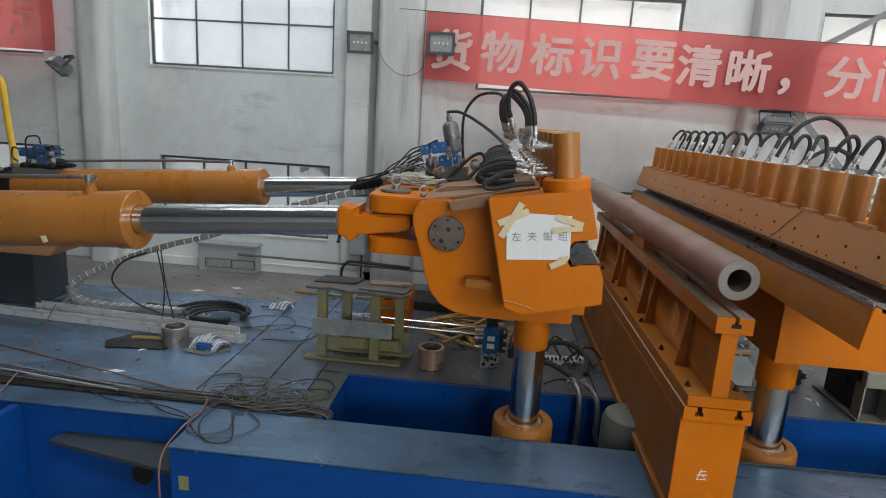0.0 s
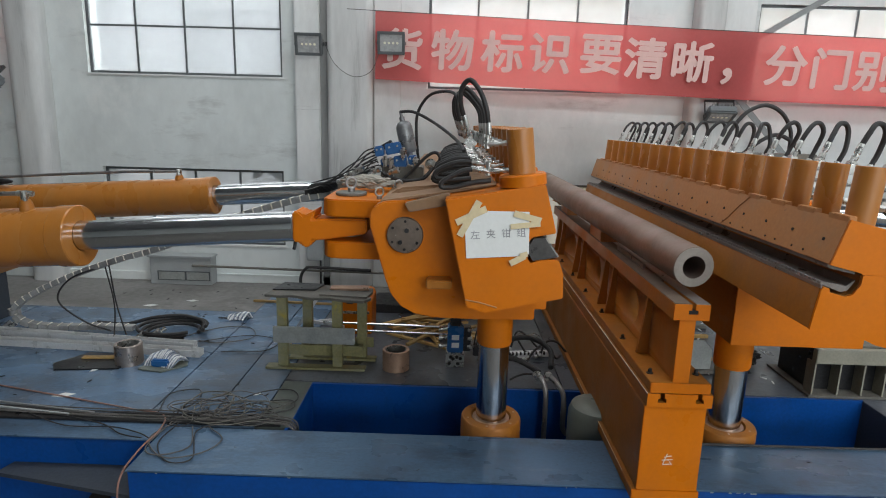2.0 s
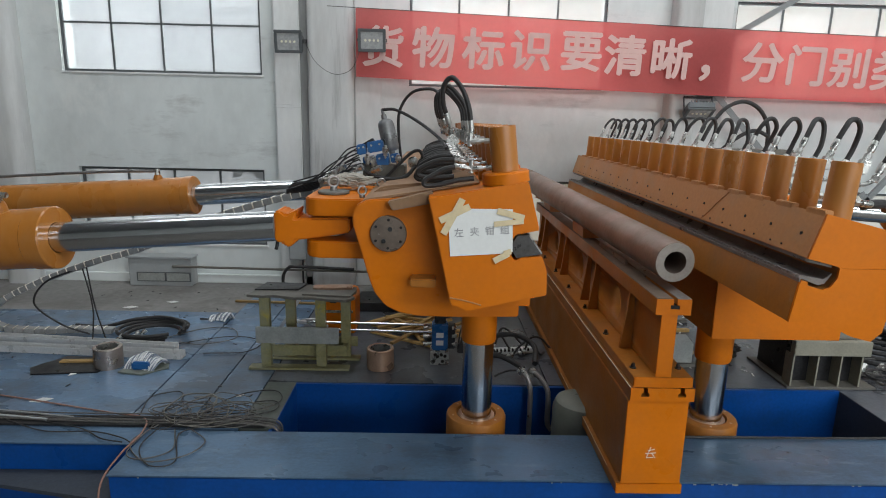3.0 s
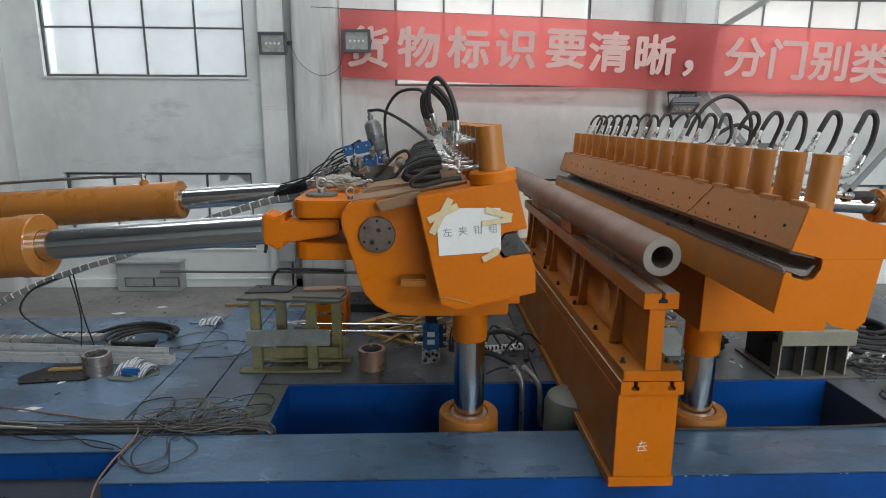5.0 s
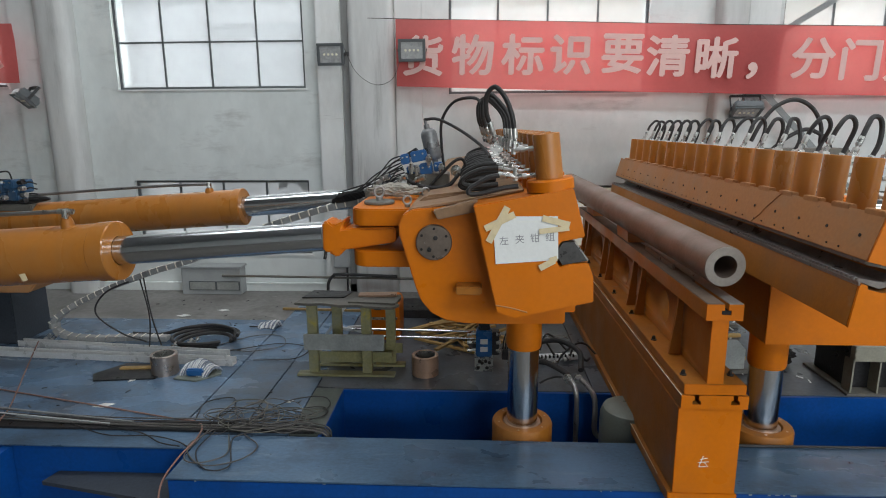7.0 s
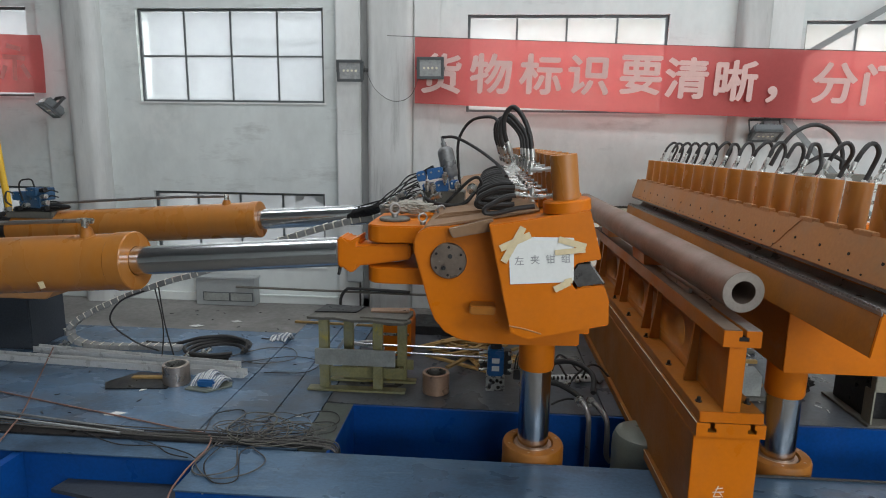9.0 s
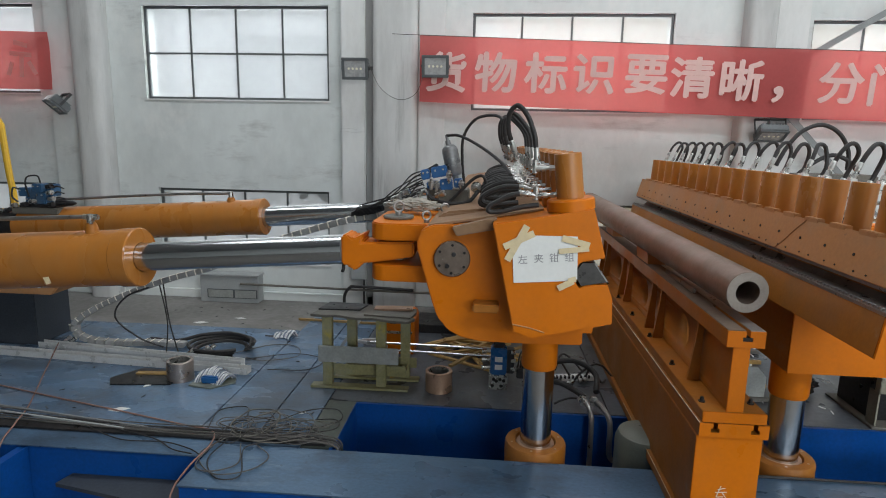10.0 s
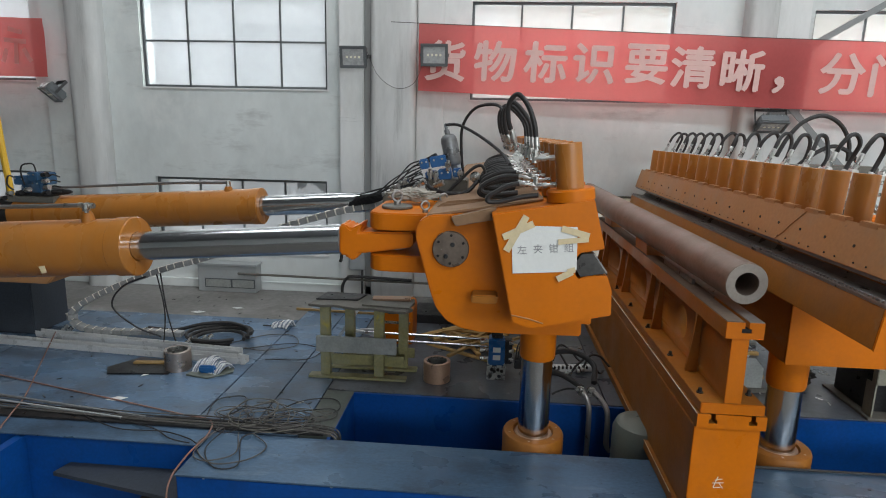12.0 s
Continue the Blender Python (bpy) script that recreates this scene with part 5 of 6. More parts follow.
for p, q in zip(way, way[1:]):
    at_ += (q - p).length
    if at_ >= link_len:
        spine.append(q)
        at_ = 0.0
for p, q in zip(spine, spine[1:]):
    d = (q - p).normalized()
    side = d.cross(Vector((0, 0, 1))).normalized()
    up = side.cross(d)
    link = part("link", add_bar(B(), p + d * 0.003, q - d * 0.003, 0.085, 0.046, 0.005), LINK, chain)
    part("link_edge", add_bar(B(), p - side * 0.043 + up * 0.0245, p + side * 0.043 + up * 0.0245, 0.009, 0.004), CHALK, link, "pale worn link edge")
    part("link_edge", add_bar(B(), p - side * 0.0445 - up * 0.020, p - side * 0.0445 + up * 0.024, 0.004, 0.008), CHALK, link, "pale worn link edge")
part("hanging_wire", add_tube(B(), [(-2.95, 4.85, 0.68), (-3.25, 4.88, 0.55), (-3.38, 4.9, 0.35), (-3.2, 4.95, 0.15), (-3.0, 5.0, 0.05)], 0.008, 6), RUBBER, chain)
part("hanging_wire", add_tube(B(), [(-2.90, 4.83, 0.70), (-2.86, 4.85, 0.35), (-2.92, 4.9, 0.02)], 0.006, 6), RUBBER, chain)
part("hanging_wire", add_tube(B(), [(-2.86, 4.82, 0.72), (-2.84, 4.85, 0.35), (-2.80, 4.9, 0.02)], 0.006, 6), RUBBER, chain)

# ---- left valve gear and yellow frame behind the rear cylinder ----
v2 = thing("valve_stack", (-3.85, 4.62, 1.34), "blue hydraulic valve stack on the rear cylinder", "hydraulic valve")
part("valve_base", add_box(B(), -3.920, -3.520, 4.50, 4.74, 1.325, 1.375, 0.006), GREY_STEEL, v2)
part("manifold", add_box(B(), -3.880, -3.560, 4.53, 4.70, 1.376, 1.400, 0.006), DARK, v2)
for x0, x1, z0, z1, y in ((-3.865, -3.765, 1.465, 1.535, 4.52), (-3.825, -3.755, 1.402, 1.463, 4.54), (-3.745, -3.665, 1.500, 1.570, 4.52), (-3.735, -3.655, 1.402, 1.498, 4.54), (-3.648, -3.600, 1.465, 1.565, 4.56)):
    body = part("valve_body", add_box(B(), x0, x1, y, y + 0.11, z0, z1, 0.007), BLUE_DULL, v2)
    for dx in (0.02, x1 - x0 - 0.02):
        part("screw", add_cyl(B(), (x0 + dx, y + 0.001, z1 - 0.02), (x0 + dx, y - 0.007, z1 - 0.02), 0.007, 8), PLATED, body)
for k, (x, z) in enumerate(((-3.600, 1.550), (-3.600, 1.500), (-3.590, 1.450), (-3.600, 1.405), (-3.760, 1.425), (-3.920, 1.39), (-3.980, 1.35), (-4.060, 1.345), (-4.140, 1.34), (-3.830, 1.40))):
    part("fitting", add_lathe(B(), (x, 4.51, z), (x + 0.055, 4.49, z + 0.008), [(0, 0.018), (0.4, 0.018), (0.4, 0.010), (0.6, 0.010), (0.6, 0.020), (1, 0.020)], 8), PLATED if k % 3 else DARK, v2)
for k in range(4):
    part("wire", add_tube(B(), [(-3.560, 4.52, 1.405 + 0.045 * k), (-3.520, 4.52, 1.420 + 0.045 * k), (-3.470, 4.53, 1.417 + 0.04 * k)], 0.006, 6), RUBBER, v2)
part("wire", add_tube(B(), [(-3.770, 4.52, 1.465), (-3.775, 4.50, 1.565), (-3.760, 4.50, 1.620), (-3.720, 4.50, 1.637), (-3.670, 4.51, 1.633), (-3.660, 4.52, 1.575)], 0.0065, 8), RUBBER, v2)
part("wire", add_tube(B(), [(-3.870, 4.52, 1.42), (-3.900, 4.50, 1.465), (-3.885, 4.50, 1.535), (-3.850, 4.52, 1.525)], 0.007, 6), RUBBER, v2)
part("grip_sleeve", add_lathe(B(), (-3.560, 4.55, 1.415), (-3.400, 4.56, 1.418), [(0, 0.022), (0.3, 0.026), (0.8, 0.020), (1, 0.010)], 14), DARK, v2, "dark cable sleeve")
part("wire", add_tube(B(), [(-5.2, 4.5, 1.28), (-4.6, 4.5, 1.31), (-4.2, 4.52, 1.34), (-3.9, 4.52, 1.31)], 0.016, 8), RUBBER, v2)
yf = thing("guard_frame", (-4.9, 5.5, 0), "yellow painted tubular guard frame", "guard rail")
for x in (-4.96, -4.74):
    part("upright", add_tube(B(), [(x - 0.06, 5.5, 2.06), (x - 0.03, 5.5, 1.6), (x, 5.5, 1.2), (x, 5.5, 0.0)], 0.030, 10, 4), YELLOW, yf)
part("top_rail", add_tube(B(), [(-6.2, 5.5, 2.12), (-5.2, 5.5, 2.115), (-4.86, 5.5, 2.11), (-4.80, 5.5, 2.05)], 0.028, 10, 4), YELLOW, yf)
part("mid_rail", add_box(B(), -6.2, -4.75, 5.48, 5.52, 1.17, 1.23, 0.006), YELLOW, yf)

# ---- things on the deck ----
stand = thing("welded_stand", (-1.02, 4.65, 0), "olive-yellow welded steel stand with a dull sheet across it", "steel stand")
for y, x0, x1, legs in ((4.45, -1.43, -0.64, (-1.30, -0.865)), (4.66, -1.30, -0.58, (-1.15, -0.70))):
    part("foot_rail", add_box(B(), x0, x1, y - 0.045, y + 0.045, 0.0, 0.018, 0.003), OLIVE, stand)
    for x in legs:
        bm = add_box(B(), x - 0.038, x + 0.038, y - 0.004, y + 0.004, 0.018, 0.585, 0.002)
        add_box(bm, x - 0.038, x - 0.030, y + 0.005, y + 0.055, 0.018, 0.585, 0.002)
        add_box(bm, x + 0.030, x + 0.038, y + 0.005, y + 0.055, 0.018, 0.585, 0.002)
        part("upright", bm, OLIVE, stand)
    part("mid_rail", add_box(B(), x0 + 0.08, x1 - 0.03, y + 0.056, y + 0.075, 0.085, 0.17, 0.003), OLIVE, stand)
for x in (-1.30, -1.09, -0.89, -0.70):
    part("cross_rail", add_box(B(), x - 0.02, x + 0.02, 4.53, 4.652, 0.10, 0.14, 0.003), OLIVE, stand)
part("skirt_sheet", add_box(B(), -1.36, -0.715, 4.395, 4.415, 0.225, 0.36, 0.006), GALV, stand, "dull galvanised sheet")
part("top_plate", add_prism(B(), [(-1.43, 4.44), (-1.30, 4.42), (-1.22, 4.44), (-1.05, 4.38), (-0.92, 4.40), (-0.78, 4.35), (-0.64, 4.34), (-0.59, 4.42), (-0.62, 4.50), (-0.60, 4.60), (-0.61, 4.70), (-1.0, 4.73), (-1.37, 4.71)], 0.585, 0.606, 0.003, axis="z"), GREY_STEEL, stand, "rusty grey top plate")
part("loose_sheet", add_prism(B(), [(-1.40, 4.56), (-1.06, 4.58), (-1.02, 4.76), (-1.36, 4.78)], 0.606, 0.616, 0.002, axis="z"), DARK, stand, "dark loose sheet")
part("loose_sheet", add_prism(B(), [(-1.0, 4.44), (-0.62, 4.40), (-0.60, 4.55), (-0.96, 4.57)], 0.607, 0.620, 0.002, axis="z"), GREY_STEEL, stand, "dark loose sheet")
part("loose_bar", add_bar(B(), (-0.95, 4.64, 0.616), (-0.64, 4.67, 0.616), 0.10, 0.018, 0.003), COPPER, stand, "rusty loose bar")


def bushing(x, y, r, h, material, label):
    t = thing("bushing", (x, y, 0), label, "metal ring")
    part("ring", add_lathe(B(), (x, y, 0.001), (x, y, h), [(0, r), (0.03, r), (0.97, r), (1, r - 0.004), (1, r * 0.78), (0.03, r * 0.78)], 40, closed=True), material, t)
    part("bore", add_lathe(B(), (x, y, 0.02), (x, y, h - 0.002), [(0, r * 0.779), (1, r * 0.779), (1, r * 0.74), (0, r * 0.74)], 40, closed=True), PLATED, t, "bright turned bore")


bushing(-2.535, 4.44, 0.105, 0.165, TURNED, "turned steel bushing standing on the deck")
bushing(-0.40, 4.50, 0.108, 0.165, COPPER, "turned bronze bushing standing on the deck")
glove = thing("glove_bundle", (-2.24, 4.38, 0), "bundle of white knitted gloves with a blue band", "work gloves")
for k in range(26):
    u = k / 25
    x, top = -2.335 + 0.225 * u, 0.055 + 0.055 * math.sin(math.pi * (0.15 + 0.8 * u)) + random.uniform(-0.008, 0.008)
    y = 4.42 + 0.025 * math.sin(5 * u) + random.uniform(-0.008, 0.008)
    part("knit_rib", add_tube(B(), [(x - 0.035, y - 0.07, 0.010), (x - 0.02, y - 0.055, top * 0.6), (x, y, top), (x + 0.02, y + 0.05, top * 0.75), (x + 0.03, y + 0.085, 0.010)], 0.0072, 6, 4), KNIT if k % 2 else CLOTH, glove)
part("band", add_box(B(), -2.31, -2.17, 4.33, 4.375, 0.012, 0.075, 0.012), BLUE_PART, glove, "blue paper band")
part("bag", add_prism(B(), [(-2.40, 4.30), (-2.20, 4.26), (-2.05, 4.40), (-2.10, 4.52), (-2.36, 4.50)], 0.001, 0.014, 0.003, axis="z"), PLASTIC, glove, "crumpled plastic bag")
rag2 = thing("crumpled_rag", (-2.06, 5.58, 0), "crumpled grey and white striped rag on the deck", "rag")
for k in range(12):
    x, y = -2.13 + 0.014 * k, 5.56 + random.uniform(-0.02, 0.02)
    part("fold", add_tube(B(), [(x - 0.02, y - 0.05, 0.008), (x - 0.01, y - 0.02, 0.03 + random.uniform(0, 0.03)), (x + 0.02, y + 0.02, 0.04 + 0.003 * k), (x + 0.04, y + 0.06, 0.008)], 0.009, 6, 4), KNIT if k % 3 == 1 else CLOTH, rag2)
part("fold", add_tube(B(), [(-2.13, 5.55, 0.012), (-2.20, 5.53, 0.02), (-2.25, 5.56, 0.010)], 0.008, 6, 4), RUBBER, rag2, "dark torn strip")


def channel(p0, p1, w, h, label, material=ALU):
    p0, p1 = Vector(p0), Vector(p1)
    t = thing("aluminium_channel", p0, label, "metal profile", "profiles on the deck")
    side = (p1 - p0).normalized().cross(Vector((0, 0, 1)))
    bm = B()
    add_bar(bm, p0 + Vector((0, 0, 0.004)), p1 + Vector((0, 0, 0.004)), w, 0.006)
    for s in (-1, 1):
        add_bar(bm, p0 + side * s * (w / 2 - 0.003) + Vector((0, 0, h / 2 + 0.007)), p1 + side * s * (w / 2 - 0.003) + Vector((0, 0, h / 2 + 0.007)), 0.006, h)
    part("profile", bm, material, t)


channel((-5.4, 4.86, 0.0), (-2.03, 4.62, 0.0), 0.085, 0.05, "long bare aluminium channel lying on the deck")
channel((-4.20, 5.00, 0.0), (-2.15, 4.78, 0.0), 0.07, 0.05, "long bare aluminium channel lying on the deck")
channel((-5.2, 4.02, 0.012), (-2.30, 3.57, 0.014), 0.013, 0.009, "thin bare metal trunking along the deck edge", SLEEVE)
channel((-5.2, 3.92, 0.012), (-2.45, 3.54, 0.014), 0.012, 0.009, "thin bare metal trunking along the deck edge", GREY_BOX)
single("floor_plate", add_prism(B(), [(-3.10, 4.36), (-3.02, 4.24), (-2.55, 4.30), (-2.52, 4.56), (-2.95, 4.60)], 0.001, 0.012, 0.002, axis="z"), DARK, "thin dark offcut plate on the deck", "plate")
single("wood_strip", add_bar(B(), (-2.93, 4.47, 0.02), (-2.60, 4.50, 0.02), 0.05, 0.012), WOOD, "short yellow timber strip", "timber")
single("wood_strip", add_bar(B(), (-2.10, 6.15, 0.012), (-1.05, 6.10, 0.012), 0.03, 0.02), WOOD, "long yellow timber batten on the floor", "timber")
for x, y, a, s in [(-2.68, 3.84, 20, 0.075), (-2.72, 4.28, 70, 0.05), (-2.62, 4.50, 10, 0.05), (-1.35, 3.95, 40, 0.03), (-3.1, 5.9, 10, 0.08), (-2.75, 6.1, 0, 0.07)]:
    ca, sa = math.cos(radians(a)) * s, math.sin(radians(a)) * s
    single("paper_scrap", add_prism(B(), [(x - ca, y - sa), (x + sa * 0.5, y - ca * 0.5), (x + ca, y + sa), (x - sa * 0.5, y + ca * 0.5)], 0.0025, 0.006, axis="z"), PAPER, "small white paper scrap on the floor", "litter", "scraps on the deck")

coil = thing("hose_coil", (-2.55, 5.15, 0), "black hydraulic hose coiled on the deck", "hose")
for k in range(3):
    pts = [(-2.50 + (0.23 + 0.035 * k) * math.cos(a), 5.12 + (0.20 + 0.02 * k) * math.sin(a), 0.02 + 0.026 * k + 0.006 * math.sin(a + k)) for a in [2 * math.pi * i / 16 for i in range(15)]]
    part("coil", add_tube(B(), pts, 0.017, 8, 3), RUBBER, coil)
part("tail", add_tube(B(), [(-3.3, 5.3, 0.02), (-3.0, 5.25, 0.03), (-2.75, 5.28, 0.09), (-2.5, 5.33, 0.10), (-2.28, 5.25, 0.08), (-2.22, 5.1, 0.05)], 0.017, 8), RUBBER, coil)
for x, y in ((-2.62, 4.98), (-2.58, 5.02), (-2.72, 4.9), (-3.25, 5.1), (-3.95, 5.03), (-4.02, 5.06)):
    part("fitting", add_lathe(B(), (x, y, 0.03), (x + 0.05, y + 0.03, 0.075), [(0, 0.018), (0.4, 0.018), (0.4, 0.012), (0.6, 0.012), (0.6, 0.02), (1, 0.02)], 8), PLATED, coil)

# tangled cables over the deck edge
tangle = thing("cable_tangle", (-1.6, 3.5, 0), "tangle of thin grey cables on the deck edge", "cable")
for k in range(15):
    cx_, cy_ = random.uniform(-1.75, -1.22), random.uniform(3.54, 3.74)
    rx, ry, ph = random.uniform(0.06, 0.30), random.uniform(0.05, 0.20), random.uniform(0, 6.28)
    pts = []
    for i in range(random.randint(9, 16)):
        a = ph + i * 0.62
        pts.append((cx_ + rx * math.cos(a) + random.uniform(-0.03, 0.03), max(3.36, cy_ + ry * math.sin(a) + random.uniform(-0.015, 0.015)), 0.018 + 0.004 * (k % 7) + random.uniform(0, 0.012)))
    part("cable", add_tube(B(), pts, random.choice((0.003, 0.0035, 0.0045)), 6, 4), random.choice((CABLE, CABLE, RUBBER, GREY_STEEL)), tangle)
for k in range(6):
    y = 3.52 + 0.016 * k + random.uniform(-0.012, 0.012)
    part("cable", add_tube(B(), [(-5.0, y + 0.25, 0.02), (-3.6, y + 0.10 + 0.02 * (k % 3), 0.02), (-2.6, y + 0.03, 0.022), (-1.9, y + 0.02 * (k % 2), 0.024), (-1.4, y, 0.026), (-1.10, y - 0.01, 0.024), (-0.97, y - 0.03, 0.0), (-0.955, y - 0.03, -0.12)], 0.005, 6, 6), random.choice((CABLE, RUBBER, CABLE)), tangle)
for pts in [[(-1.55, 3.60, 0.02), (-1.35, 3.95, 0.012), (-1.12, 4.02, 0.012), (-1.04, 3.86, 0.012), (-1.2, 3.70, 0.015), (-1.5, 3.62, 0.02)], [(-1.9, 3.62, 0.02), (-1.95, 3.9, 0.012), (-1.78, 3.98, 0.012), (-1.72, 3.80, 0.012), (-1.8, 3.62, 0.02)],
            [(-1.6, 3.58, 0.02), (-1.30, 3.80, 0.012), (-1.08, 3.86, 0.012), (-1.05, 3.72, 0.012), (-1.3, 3.60, 0.02)], [(-1.72, 3.5, 0.02), (-1.80, 3.30, 0.012), (-1.62, 3.10, 0.012), (-1.42, 3.16, 0.012), (-1.36, 3.32, 0.012), (-1.5, 3.46, 0.014)],
            [(-1.7, 3.48, 0.02), (-1.72, 3.25, 0.012), (-1.58, 3.06, 0.012), (-1.45, 3.10, 0.012), (-1.55, 3.4, 0.014), (-1.4, 3.5, 0.02)], [(-1.75, 3.5, 0.02), (-1.77, 3.2, 0.014), (-1.66, 3.12, 0.012), (-1.52, 3.22, 0.012), (-1.60, 3.46, 0.012)],
            [(-2.75, 3.56, 0.02), (-2.4, 3.42, 0.012), (-2.1, 3.42, 0.012), (-1.9, 3.36, 0.012), (-1.8, 3.30, 0.012)], [(-2.6, 3.56, 0.02), (-2.2, 3.46, 0.012), (-2.0, 3.34, 0.012), (-1.85, 3.30, 0.012)],
            [(-2.35, 5.05, 0.01), (-2.1, 5.3, 0.01), (-1.85, 5.3, 0.01), (-1.75, 5.05, 0.01), (-2.0, 4.9, 0.01), (-2.2, 4.95, 0.01)], [(-2.2, 4.9, 0.01), (-1.8, 5.1, 0.01), (-1.5, 5.0, 0.01), (-1.55, 4.75, 0.01), (-1.9, 4.7, 0.01)]]:
    part("cable", add_tube(B(), pts, 0.0042, 6, 8), random.choice((CABLE, RUBBER)), tangle)
single("orange_cable", add_tube(B(), [(-4.6, 4.3, 0.02), (-3.4, 4.0, 0.008), (-2.7, 3.82, 0.01), (-2.1, 3.66, 0.012), (-1.85, 3.58, 0.02), (-1.78, 3.40, 0.02), (-1.80, 3.16, 0.004), (-1.815, 2.97, -0.08), (-1.82, 2.955, -0.4), (-1.80, 2.95, GROUND_Z + 0.01)], 0.0058, 8), CABLE_ORANGE, "dusty orange cable over the base edge", "cable")
single("orange_cable", add_tube(B(), [(-3.95, 4.9, 0.08), (-3.7, 4.4, 0.01), (-3.35, 3.8, 0.01), (-3.2, 3.50, 0.03), (-3.12, 3.27, -0.02), (-3.02, 3.03, -0.3), (-2.9, 2.98, GROUND_Z + 0.01)], 0.0055, 8), CABLE_ORANGE, "dusty orange cable over the base edge", "cable")

for a, b in [((-1.42, 5.35, 0.01), (-1.16, 5.35, 0.40)), ((-1.15, 5.45, 0.38), (-0.98, 5.40, 0.28)), ((-1.30, 5.30, 0.10), (-0.95, 5.25, 0.07)), ((-1.25, 5.5, 0.03), (-0.75, 5.6, 0.03))]:
    single("plastic_trunking", add_bar(B(), a, b, 0.03, 0.03, 0.003), ALU, "short white trunking offcut behind the stand", "trunking", "offcuts behind the stand")
# timber pile, rods, orange box and blue valve block behind the pit
for k in range(22):
    x, y, a, l_ = random.uniform(-0.45, 0.15), random.uniform(5.05, 5.75), random.uniform(-70, 70), random.uniform(0.35, 0.75)
    z = 0.012 + 0.022 * (k // 5)
    dx, dy = math.cos(radians(a)) * l_ / 2, math.sin(radians(a)) * l_ / 2
    single("wood_strip", add_bar(B(), (x - dx, y - dy, z), (x + dx, y + dy, z + random.uniform(0, 0.006)), 0.035, 0.02), WOOD, "loose yellow timber lath in a pile", "timber", "laths in the pile")
for z, y in ((0.275, 4.745), (0.215, 4.74)):
    single("steel_rod", add_cyl(B(), (-1.04, y + 0.02, z + 0.004), (0.008, y, z), 0.010, 10), CHROME, "bright round steel rod", "rod", "rods beside the stand")
ob_ = thing("orange_cabinet", (-0.84, 5.4, 0), "small orange steel box with a dark vent", "machine box")
part("case", add_prism(B(), [(-0.98, 0.0), (-0.70, 0.0), (-0.70, 0.33), (-0.73, 0.37), (-0.98, 0.37)], 5.25, 5.6, 0.01), ORANGE, ob_)
part("vent", add_prism(B(), [(-0.94, 0.315), (-0.90, 0.335), (-0.87, 0.335), (-0.87, 0.295), (-0.93, 0.295)], 5.243, 5.249), HOLE, ob_)
part("band", add_box(B(), -0.975, -0.72, 5.244, 5.249, 0.20, 0.225), PLATED, ob_)
single("floor_channel", add_box(B(), -0.78, 0.75, 5.9, 6.35, 0.0, 0.09, 0.006), DARK, "low dark steel trough on the floor", "steel trough")
fv = thing("valve_block", (0.07, 4.62, 0), "blue hydraulic valve block on a drilled plate", "hydraulic valve")
part("foot_block", add_box(B(), 0.0, 0.15, 4.55, 4.70, 0.0, 0.12, 0.004), PLATED, fv)
for dx, dz in ((0.03, 0.035), (0.06, 0.075), (0.10, 0.035), (0.12, 0.08), (0.04, 0.09), (0.09, 0.09)):
    part("port", add_cyl(B(), (dx, 4.551, dz), (dx, 4.545, dz), 0.014, 12), HOLE, fv)
part("valve_body", add_box(B(), 0.01, 0.14, 4.56, 4.68, 0.121, 0.345, 0.01), BLUE_PART, fv)
for z in (0.17, 0.235):
    part("name_plate", add_box(B(), 0.045, 0.105, 4.552, 4.559, z, z + 0.04), PAPER, fv, "small pale label with unreadable print")
part("solenoid", add_box(B(), 0.03, 0.12, 4.57, 4.67, 0.346, 0.44, 0.008), DARK, fv, "dark solenoid coil")
part("side_plate", add_box(B(), 0.141, 0.20, 4.58, 4.66, 0.13, 0.33, 0.006), DARK, fv)
for z in (0.17, 0.24, 0.31):
    for s, x in ((-1, 0.01), (1, 0.14)):
        part("fitting", add_lathe(B(), (x, 4.60, z), (x + 0.07 * s, 4.59, z), [(0, 0.013), (0.5, 0.013), (0.5, 0.02), (1, 0.02)], 8), PLATED, fv)
part("coil", add_box(B(), 0.22, 0.30, 4.56, 4.66, 0.10, 0.18, 0.006), DARK, fv)
for x in (0.23, 0.25, 0.27, 0.29):
    part("wire", add_tube(B(), [(x, 4.6, 0.18), (x + 0.02, 4.6, 0.30), (x + 0.10, 4.7, 0.34), (x + 0.2, 4.9, 0.28)], 0.006, 6), RUBBER, fv)
# pipes dipping into the pit, and the plastic drum
pp = thing("pit_pipes", (0.75, 4.12, 0), "pair of bent bright steel pipes dipping into the pit", "pipe")
part("pipe", add_tube(B(), [(0.70, 4.25, 0.09), (0.72, 4.15, 0.10), (0.74, 4.08, 0.05), (0.745, 4.06, -0.05), (0.745, 4.05, -0.45)], 0.020, 10), STEEL, pp)
part("pipe", add_tube(B(), [(0.78, 4.25, 0.09), (0.82, 4.15, 0.09), (0.86, 4.05, 0.05), (0.87, 4.02, -0.03), (0.87, 4.0, -0.20), (0.90, 3.98, -0.25)], 0.020, 10), STEEL, pp)
for x in (0.70, 0.78):
    part("union", add_lathe(B(), (x, 4.26, 0.09), (x + 0.005, 4.20, 0.095), [(0, 0.03), (0.5, 0.03), (0.5, 0.036), (1, 0.036)], 6), PLATED, pp)
part("hose", add_tube(B(), [(0.42, 4.45, 0.14), (0.55, 4.40, 0.15), (0.66, 4.33, 0.12), (0.72, 4.27, 0.10)], 0.022, 10), RUBBER, pp)
